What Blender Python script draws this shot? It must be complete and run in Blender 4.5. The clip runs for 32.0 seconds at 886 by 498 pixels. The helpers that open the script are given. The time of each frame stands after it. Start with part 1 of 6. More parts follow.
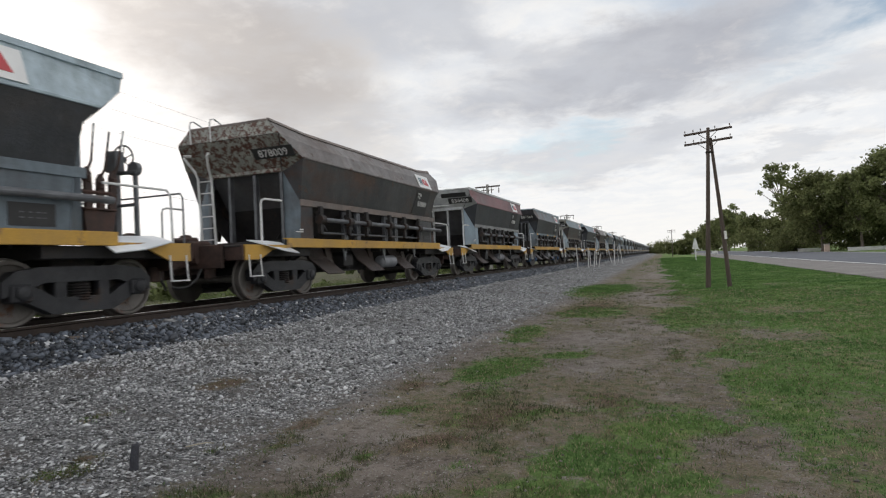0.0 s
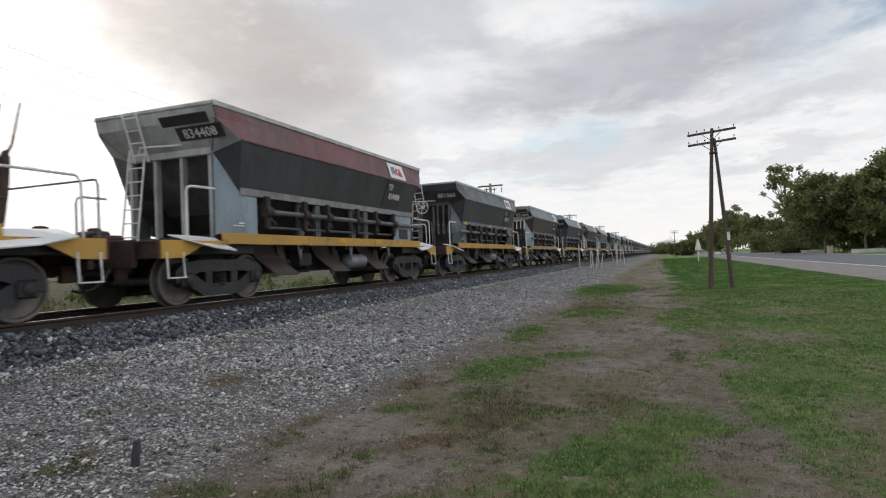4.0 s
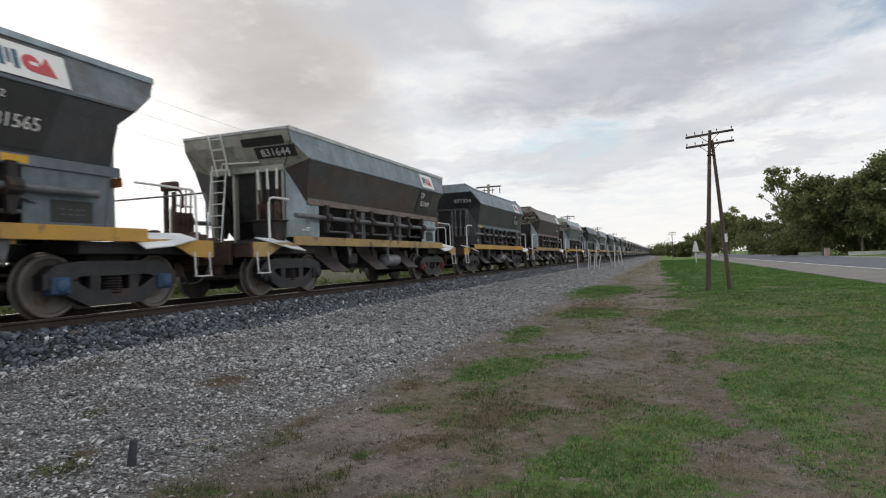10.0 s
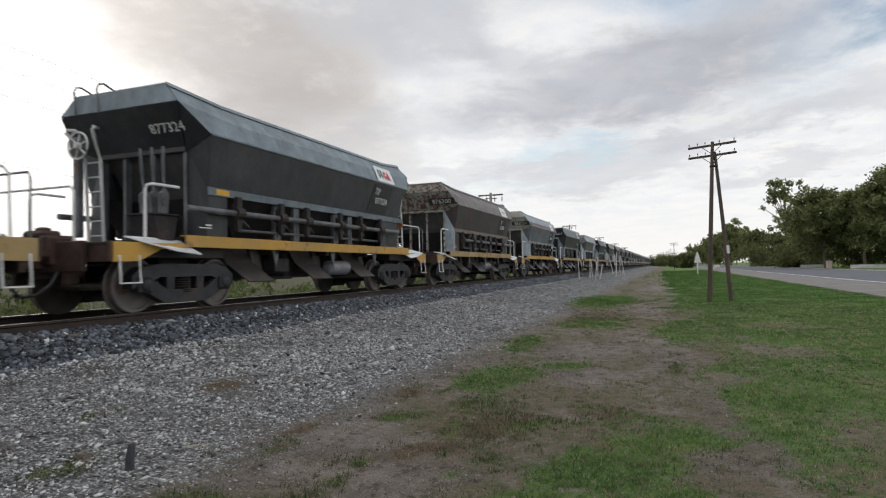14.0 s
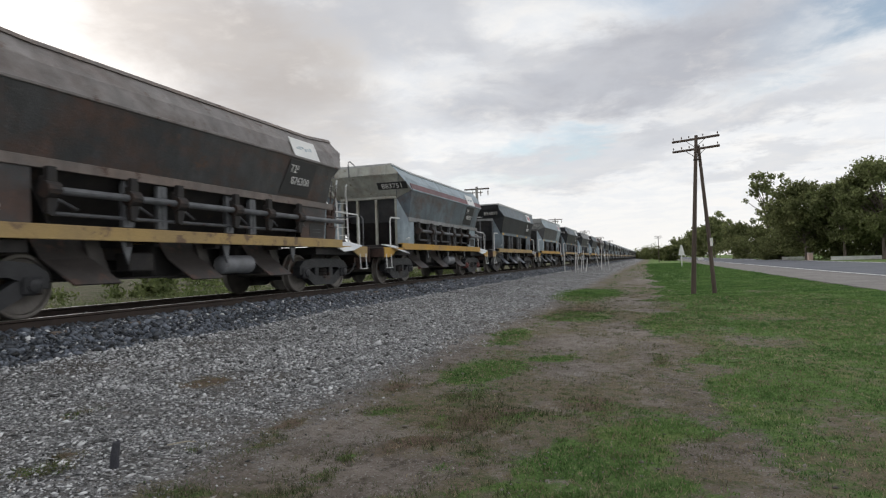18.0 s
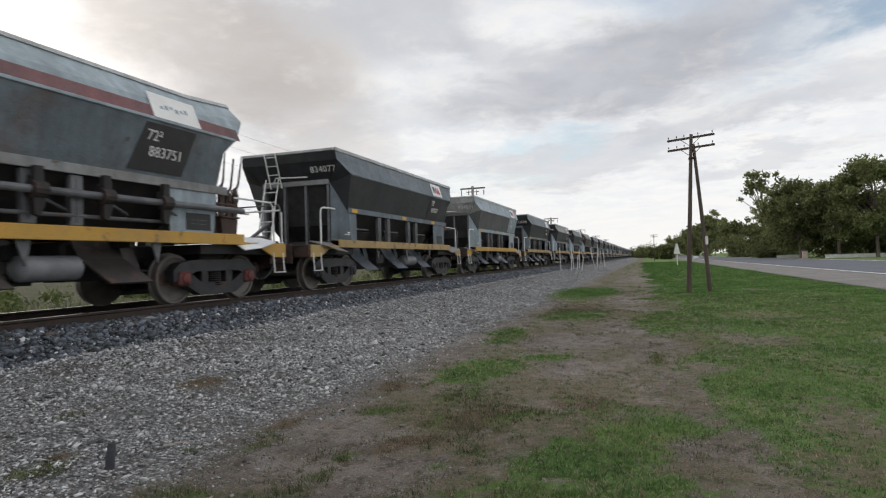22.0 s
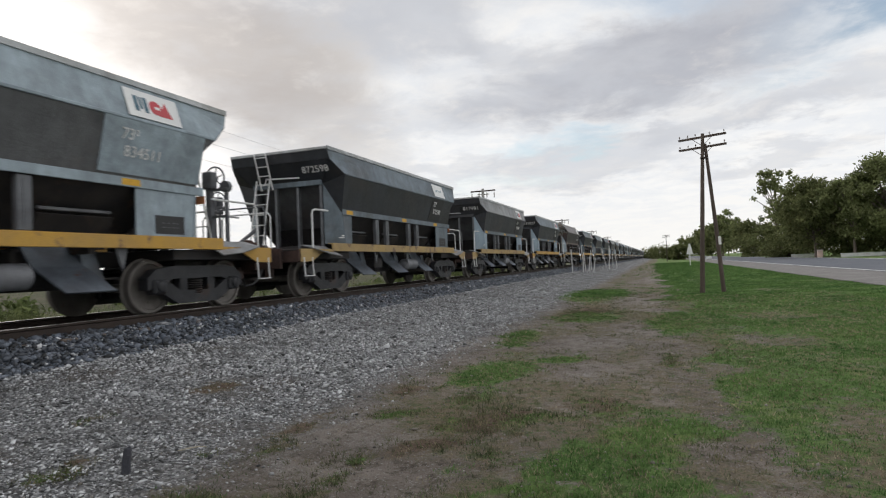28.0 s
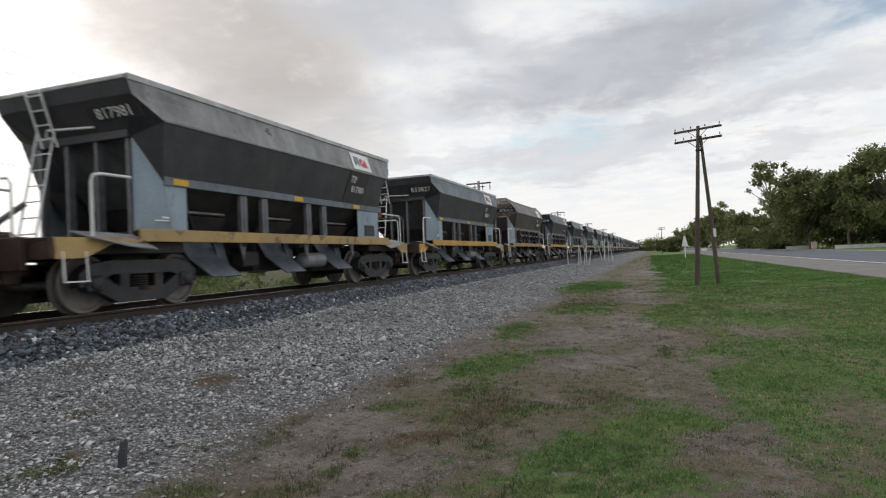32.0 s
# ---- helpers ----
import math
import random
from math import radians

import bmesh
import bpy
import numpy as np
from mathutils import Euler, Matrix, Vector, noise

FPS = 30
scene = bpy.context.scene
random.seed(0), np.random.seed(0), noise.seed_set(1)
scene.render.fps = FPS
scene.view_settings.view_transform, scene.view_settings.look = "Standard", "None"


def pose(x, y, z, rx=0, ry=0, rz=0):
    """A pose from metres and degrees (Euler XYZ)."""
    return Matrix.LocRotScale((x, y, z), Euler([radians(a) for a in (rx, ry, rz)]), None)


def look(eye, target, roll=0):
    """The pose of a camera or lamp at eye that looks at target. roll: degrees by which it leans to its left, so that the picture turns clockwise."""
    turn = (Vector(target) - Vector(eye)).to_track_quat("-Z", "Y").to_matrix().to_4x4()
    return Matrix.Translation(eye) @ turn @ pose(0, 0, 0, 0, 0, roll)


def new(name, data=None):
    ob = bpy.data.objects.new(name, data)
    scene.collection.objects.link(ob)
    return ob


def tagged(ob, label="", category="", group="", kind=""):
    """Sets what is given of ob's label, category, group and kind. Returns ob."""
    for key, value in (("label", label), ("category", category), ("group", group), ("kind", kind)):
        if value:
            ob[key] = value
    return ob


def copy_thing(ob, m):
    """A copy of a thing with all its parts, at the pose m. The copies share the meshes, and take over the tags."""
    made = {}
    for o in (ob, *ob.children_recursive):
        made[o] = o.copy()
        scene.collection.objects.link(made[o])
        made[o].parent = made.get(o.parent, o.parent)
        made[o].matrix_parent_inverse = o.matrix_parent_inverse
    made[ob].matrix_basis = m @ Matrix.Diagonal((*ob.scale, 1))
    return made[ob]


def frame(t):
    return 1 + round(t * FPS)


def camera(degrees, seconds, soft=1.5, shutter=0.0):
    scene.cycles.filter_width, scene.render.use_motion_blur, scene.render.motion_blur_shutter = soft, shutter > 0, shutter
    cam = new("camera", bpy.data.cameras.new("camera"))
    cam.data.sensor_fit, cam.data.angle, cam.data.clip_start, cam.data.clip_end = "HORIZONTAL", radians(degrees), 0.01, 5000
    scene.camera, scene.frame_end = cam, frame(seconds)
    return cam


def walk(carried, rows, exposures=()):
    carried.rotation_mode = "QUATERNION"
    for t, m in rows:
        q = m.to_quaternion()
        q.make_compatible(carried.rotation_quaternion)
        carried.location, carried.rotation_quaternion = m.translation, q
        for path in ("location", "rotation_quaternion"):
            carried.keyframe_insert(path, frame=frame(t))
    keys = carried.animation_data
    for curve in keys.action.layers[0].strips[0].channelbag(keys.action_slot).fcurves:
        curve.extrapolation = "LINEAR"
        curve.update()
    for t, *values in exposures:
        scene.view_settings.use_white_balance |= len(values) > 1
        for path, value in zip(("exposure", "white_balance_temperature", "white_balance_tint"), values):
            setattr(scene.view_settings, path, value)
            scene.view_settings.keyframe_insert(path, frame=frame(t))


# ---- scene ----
# Railway beside a country road: a long train of ballast hoppers rolls by.
# World: the camera's foot is the origin, y runs along the track away from it, x to the road, z up.
EYE = 1.5          # eye above the grass
TRACK_X = -8.94    # centre of the track
RAIL_Z = 0.88      # top of the rails
cam = camera(72.98, 32.0, soft=1.2, shutter=0.4)
# seconds and the camera's turn (degrees); it stands on one spot, held by hand
TURNS = [
    (0.0, 91.158, 2.661, 20.215),
    (0.5, 91.093, 2.659, 20.160),
    (1.0, 90.983, 2.639, 20.080),
    (1.5, 90.985, 2.607, 20.028),
    (2.0, 90.942, 2.718, 20.070),
    (2.5, 90.931, 2.516, 20.334),
    (3.0, 90.858, 2.498, 20.435),
    (3.5, 90.962, 2.365, 20.450),
    (5.5, 91.159, 1.849, 20.508),
    (6.0, 91.196, 1.724, 20.674),
    (6.5, 91.187, 1.754, 20.760),
    (7.0, 91.225, 1.924, 20.792),
    (7.5, 91.047, 1.926, 20.718),
    (8.0, 90.962, 1.799, 20.504),
    (8.5, 90.991, 1.928, 20.473),
    (9.0, 91.031, 2.100, 20.450),
    (9.5, 91.043, 2.030, 20.269),
    (10.0, 91.116, 1.978, 20.227),
    (10.5, 91.249, 2.223, 20.280),
    (11.0, 91.190, 2.458, 20.248),
    (11.5, 91.137, 2.390, 19.930),
    (12.0, 91.089, 2.105, 19.923),
    (12.5, 91.057, 1.723, 20.034),
    (13.0, 91.259, 1.305, 20.276),
    (13.5, 91.760, 1.334, 20.313),
    (14.0, 91.850, 1.214, 20.356),
    (14.5, 91.731, 1.066, 20.400),
    (16.5, 91.837, 0.793, 19.945),
    (17.0, 91.735, 0.968, 19.911),
    (17.5, 91.538, 1.401, 19.419),
    (18.0, 91.262, 1.566, 19.058),
    (18.5, 91.170, 1.798, 18.835),
    (19.0, 91.197, 1.838, 18.326),
    (19.5, 91.598, 1.681, 18.037),
    (20.0, 91.807, 1.506, 18.434),
    (20.5, 91.783, 1.529, 18.417),
    (21.0, 91.723, 1.509, 18.404),
    (21.5, 91.577, 1.628, 18.410),
    (22.0, 91.188, 1.758, 18.682),
    (22.5, 91.144, 1.837, 18.884),
    (23.0, 91.197, 1.966, 19.049),
    (23.5, 91.241, 1.948, 19.218),
    (24.0, 91.192, 2.128, 19.242),
    (24.5, 91.194, 2.121, 18.848),
    (25.0, 91.246, 1.897, 18.760),
    (25.5, 91.457, 1.865, 19.128),
    (27.5, 91.304, 2.296, 19.686),
    (28.0, 91.514, 2.376, 19.747),
    (28.5, 91.579, 2.337, 19.832),
    (29.0, 91.432, 2.183, 19.889),
    (29.5, 91.327, 1.882, 20.320),
    (30.0, 91.272, 1.922, 20.175),
    (30.5, 91.075, 2.005, 19.900),
    (31.0, 90.931, 2.153, 19.905),
    (31.5, 90.868, 2.517, 19.774),
    (32.0, 90.789, 2.480, 19.347),
]
walk(cam, [(t, pose(0, 0, EYE, a, b, c)) for t, a, b, c in TURNS])

# ---- world, sun ----
SUN_AZ, SUN_EL = radians(-62), radians(24)     # from +y to the left, behind the train
SUN_DIR = Vector((math.sin(SUN_AZ) * math.cos(SUN_EL), math.cos(SUN_AZ) * math.cos(SUN_EL), math.sin(SUN_EL)))


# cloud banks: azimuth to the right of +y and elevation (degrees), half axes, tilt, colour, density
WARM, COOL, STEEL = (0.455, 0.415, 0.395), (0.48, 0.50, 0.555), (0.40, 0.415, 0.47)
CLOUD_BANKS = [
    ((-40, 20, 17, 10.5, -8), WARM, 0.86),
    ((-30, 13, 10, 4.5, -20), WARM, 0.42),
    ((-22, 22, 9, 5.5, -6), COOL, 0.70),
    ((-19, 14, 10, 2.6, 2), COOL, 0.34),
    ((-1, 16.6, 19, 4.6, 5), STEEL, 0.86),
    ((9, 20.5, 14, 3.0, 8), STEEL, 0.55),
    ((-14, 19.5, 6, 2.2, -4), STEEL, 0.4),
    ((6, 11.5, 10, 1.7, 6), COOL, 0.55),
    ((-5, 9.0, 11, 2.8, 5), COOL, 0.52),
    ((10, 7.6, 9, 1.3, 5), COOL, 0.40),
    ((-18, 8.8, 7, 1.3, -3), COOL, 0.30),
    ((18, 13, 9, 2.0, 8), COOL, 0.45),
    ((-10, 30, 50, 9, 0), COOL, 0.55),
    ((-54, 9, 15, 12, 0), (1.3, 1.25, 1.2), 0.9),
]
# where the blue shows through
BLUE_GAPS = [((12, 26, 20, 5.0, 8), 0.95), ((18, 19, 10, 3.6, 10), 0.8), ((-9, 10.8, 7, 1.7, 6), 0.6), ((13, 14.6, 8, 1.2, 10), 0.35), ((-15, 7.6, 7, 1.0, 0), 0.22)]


def sky_world():
    w = bpy.data.worlds.new("evening_sky")
    scene.world = w
    w.use_nodes = True
    nt = w.node_tree
    nt.nodes.clear()
    N, L = nt.nodes.new, nt.links.new

    def put(socket, v):
        if isinstance(v, (int, float)):
            socket.default_value = v
        elif isinstance(v, tuple):
            socket.default_value = (*v, 1)
        else:
            L(v, socket)

    def calc(op, a, b=None, c=None, clamp=False):
        n = N("ShaderNodeMath")
        n.operation, n.use_clamp = op, clamp
        for i, v in enumerate((a, b, c)):
            if v is not None:
                put(n.inputs[i], v)
        return n.outputs[0]

    def step(v, lo, hi, a=0.0, b=1.0):
        n = N("ShaderNodeMapRange")
        n.interpolation_type = "SMOOTHSTEP"
        put(n.inputs[0], v)
        for i, q in enumerate((lo, hi, a, b)):
            n.inputs[1 + i].default_value = q
        return n.outputs[0]

    def mix(fac, a, b, blend="MIX"):
        n = N("ShaderNodeMix")
        n.data_type, n.blend_type = "RGBA", blend
        put(n.inputs[0], fac)
        put(n.inputs[6], a)
        put(n.inputs[7], b)
        return n.outputs[2]

    co = N("ShaderNodeTexCoord").outputs["Generated"]
    sep = N("ShaderNodeSeparateXYZ")
    L(co, sep.inputs[0])
    up = calc("MAXIMUM", sep.outputs[2], 0.0)
    az = calc("MULTIPLY", calc("ARCTAN2", sep.outputs[0], sep.outputs[1]), 180 / math.pi)
    el = calc("MULTIPLY", calc("ARCSINE", sep.outputs[2]), 180 / math.pi)
    # the cloud deck as a flat layer overhead, so that clouds flatten towards the horizon
    den = calc("ADD", up, 0.16)
    flat = N("ShaderNodeCombineXYZ")
    L(calc("DIVIDE", sep.outputs[0], den), flat.inputs[0])
    L(calc("DIVIDE", sep.outputs[1], den), flat.inputs[1])

    def clouds(scale, detail, offset, rough=0.55, twist=0.3):
        mp = N("ShaderNodeMapping")
        mp.inputs["Location"].default_value = offset
        L(flat.outputs[0], mp.inputs[0])
        n = N("ShaderNodeTexNoise")
        n.inputs["Scale"].default_value, n.inputs["Detail"].default_value = scale, detail
        n.inputs["Roughness"].default_value, n.inputs["Distortion"].default_value = rough, twist
        L(mp.outputs[0], n.inputs["Vector"])
        return n.outputs[0]

    big, mid, fine = clouds(0.9, 5, (5.3, 4.2, 0.4)), clouds(2.4, 7, (1.3, 8.2, 2.4), 0.6), clouds(6.0, 7, (7.3, 2.2, 1.9), 0.62)
    bent_az = calc("ADD", az, calc("MULTIPLY", calc("SUBTRACT", mid, 0.5), 17.0))
    bent_el = calc("ADD", el, calc("MULTIPLY", calc("SUBTRACT", clouds(2.9, 7, (3.1, 6.6, 5.0), 0.62), 0.5), 7.5))

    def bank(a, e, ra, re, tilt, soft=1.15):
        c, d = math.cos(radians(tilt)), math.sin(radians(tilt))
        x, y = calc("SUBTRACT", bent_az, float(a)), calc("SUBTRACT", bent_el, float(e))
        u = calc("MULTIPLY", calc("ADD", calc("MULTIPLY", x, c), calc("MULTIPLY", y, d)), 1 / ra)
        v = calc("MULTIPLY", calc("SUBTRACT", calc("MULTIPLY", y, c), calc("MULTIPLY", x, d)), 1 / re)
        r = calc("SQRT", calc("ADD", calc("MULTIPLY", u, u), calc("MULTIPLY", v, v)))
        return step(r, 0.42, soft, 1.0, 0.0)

    ragged = step(calc("ADD", calc("MULTIPLY", mid, 0.6), calc("MULTIPLY", fine, 0.4)), 0.30, 0.66, 0.72, 1.0)
    # thin bright cloud over all, a loose grey deck away from the low band
    col = mix(step(fine, 0.3, 0.7), (0.85, 0.87, 0.90), (0.965, 0.96, 0.95))
    deck = calc("MULTIPLY", step(calc("ADD", calc("MULTIPLY", big, 0.7), calc("MULTIPLY", mid, 0.3)), 0.42, 0.62), step(el, 20.0, 42.0))
    col = mix(calc("MULTIPLY", deck, 0.8), col, (0.52, 0.515, 0.53))
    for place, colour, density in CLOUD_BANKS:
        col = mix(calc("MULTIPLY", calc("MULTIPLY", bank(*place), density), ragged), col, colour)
    # folds in the cloud, lit from the side of the sun
    col = mix(step(calc("ADD", calc("MULTIPLY", mid, 0.5), calc("MULTIPLY", fine, 0.5)), 0.52, 0.66, 0.0, 0.30), col, (0.93, 0.90, 0.87))
    low = step(el, 0.0, 7.0, 0.85, 0.0)
    col = mix(low, col, (0.975, 0.957, 0.925))
    # light round the hidden sun
    dot = N("ShaderNodeVectorMath")
    dot.operation = "DOT_PRODUCT"
    L(co, dot.inputs[0])
    dot.inputs[1].default_value = SUN_DIR
    near = calc("POWER", calc("MAXIMUM", dot.outputs["Value"], 0.0), 26.0)
    col = mix(calc("MULTIPLY", near, 0.9, clamp=True), col, mix(1.0, col, (0.62, 0.56, 0.50), "ADD"))
    gap = None
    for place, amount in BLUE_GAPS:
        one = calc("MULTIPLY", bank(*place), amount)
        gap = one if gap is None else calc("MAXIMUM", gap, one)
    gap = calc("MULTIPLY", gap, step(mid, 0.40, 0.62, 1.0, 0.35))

    sky = N("ShaderNodeTexSky")
    sky.sky_type, sky.sun_disc = "NISHITA", False
    sky.sun_elevation, sky.sun_rotation = SUN_EL, SUN_AZ
    sky.air_density, sky.dust_density = 1.2, 0.6
    clear = N("ShaderNodeBackground")
    L(sky.outputs[0], clear.inputs[0])
    clear.inputs[1].default_value = 0.13
    cover = N("ShaderNodeBackground")
    L(col, cover.inputs[0])
    cover.inputs[1].default_value = 1.0
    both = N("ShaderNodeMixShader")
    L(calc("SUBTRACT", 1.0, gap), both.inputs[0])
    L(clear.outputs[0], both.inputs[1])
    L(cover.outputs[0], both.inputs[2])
    out = N("ShaderNodeOutputWorld")
    L(both.outputs[0], out.inputs[0])


sky_world()
sun = new("sun", bpy.data.lights.new("sun", "SUN"))
sun.data.energy, sun.data.angle, sun.data.color = 0.7, radians(14), (1.0, 0.93, 0.84)
sun.matrix_world = look(SUN_DIR * 300, (0, 0, 0))

# ---- materials ----


def surface(name, colours, scale=3.0, rough=0.7, metal=0.0, grain=40.0, bump=0.15, spread=0.18, rust=None, rust_at=0.6, rust_scale=1.6, streak=1.0, island=0.0, spec=0.5):
    """A weathered surface: two colours in blotches, fine grain, and rust or dirt in ragged patches."""
    m = bpy.data.materials.new(name)
    m.use_nodes = True
    nt = m.node_tree
    N, L = nt.nodes.new, nt.links.new
    bsdf = nt.nodes["Principled BSDF"]
    bsdf.inputs["Metallic"].default_value = metal
    bsdf.inputs["Specular IOR Level"].default_value = spec
    co = N("ShaderNodeTexCoord").outputs["Object"]
    mp = N("ShaderNodeMapping")
    mp.inputs["Scale"].default_value = (1, 1, 1 / streak)
    L(co, mp.inputs[0])

    def noise_tex(sc, det=5.0, ro=0.6):
        n = N("ShaderNodeTexNoise")
        n.inputs["Scale"].default_value, n.inputs["Detail"].default_value, n.inputs["Roughness"].default_value = sc, det, ro
        L(mp.outputs[0], n.inputs["Vector"])
        return n.outputs[0]

    def mixed(fac, a, b, blend="MIX"):
        n = N("ShaderNodeMix")
        n.data_type, n.blend_type = "RGBA", blend
        for v, i in ((fac, 0), (a, 6), (b, 7)):
            if isinstance(v, (int, float)):
                n.inputs[i].default_value = v
            elif isinstance(v, tuple):
                n.inputs[i].default_value = (*v, 1)
            else:
                L(v, n.inputs[i])
        return n.outputs[2]

    def step(v, lo, hi):
        n = N("ShaderNodeMapRange")
        n.inputs[1].default_value, n.inputs[2].default_value = lo, hi
        L(v, n.inputs[0])
        return n.outputs[0]

    big, small = noise_tex(scale), noise_tex(grain, 3.0)
    col = mixed(step(big, 0.38, 0.62), colours[0], colours[1])
    if len(colours) > 2:
        col = mixed(step(noise_tex(scale * 3.1), 0.55, 0.68), col, colours[2])
    grey = step(small, 0.25, 0.75)
    dark = N("ShaderNodeMapRange")
    dark.inputs[3].default_value, dark.inputs[4].default_value = 1 - spread, 1 + spread
    L(grey, dark.inputs[0])
    val = N("ShaderNodeHueSaturation")
    L(col, val.inputs["Color"])
    L(dark.outputs[0], val.inputs["Value"])
    col = val.outputs[0]
    if island:
        src, amount = N("ShaderNodeNewGeometry").outputs["Random Per Island"], island
        r = N("ShaderNodeMapRange")
        r.inputs[3].default_value, r.inputs[4].default_value = 1 - amount, 1 + amount
        L(src, r.inputs[0])
        v2 = N("ShaderNodeHueSaturation")
        L(col, v2.inputs["Color"])
        L(r.outputs[0], v2.inputs["Value"])
        col = v2.outputs[0]
    rough_val = step(small, -0.6, 1.6)
    ro = N("ShaderNodeMapRange")
    ro.inputs[3].default_value, ro.inputs[4].default_value = max(0.05, rough - 0.12), min(1.0, rough + 0.12)
    L(rough_val, ro.inputs[0])
    L(ro.outputs[0], bsdf.inputs["Roughness"])
    if rust:
        mask = step(noise_tex(rust_scale, 8.0, 0.7), rust_at, rust_at + 0.07)
        col = mixed(mask, col, rust)
    L(col, bsdf.inputs["Base Color"])
    if bump:
        b = N("ShaderNodeBump")
        b.inputs["Strength"].default_value, b.inputs["Distance"].default_value = bump, 0.02
        L(small, b.inputs["Height"])
        L(b.outputs[0], bsdf.inputs["Normal"])
    return m


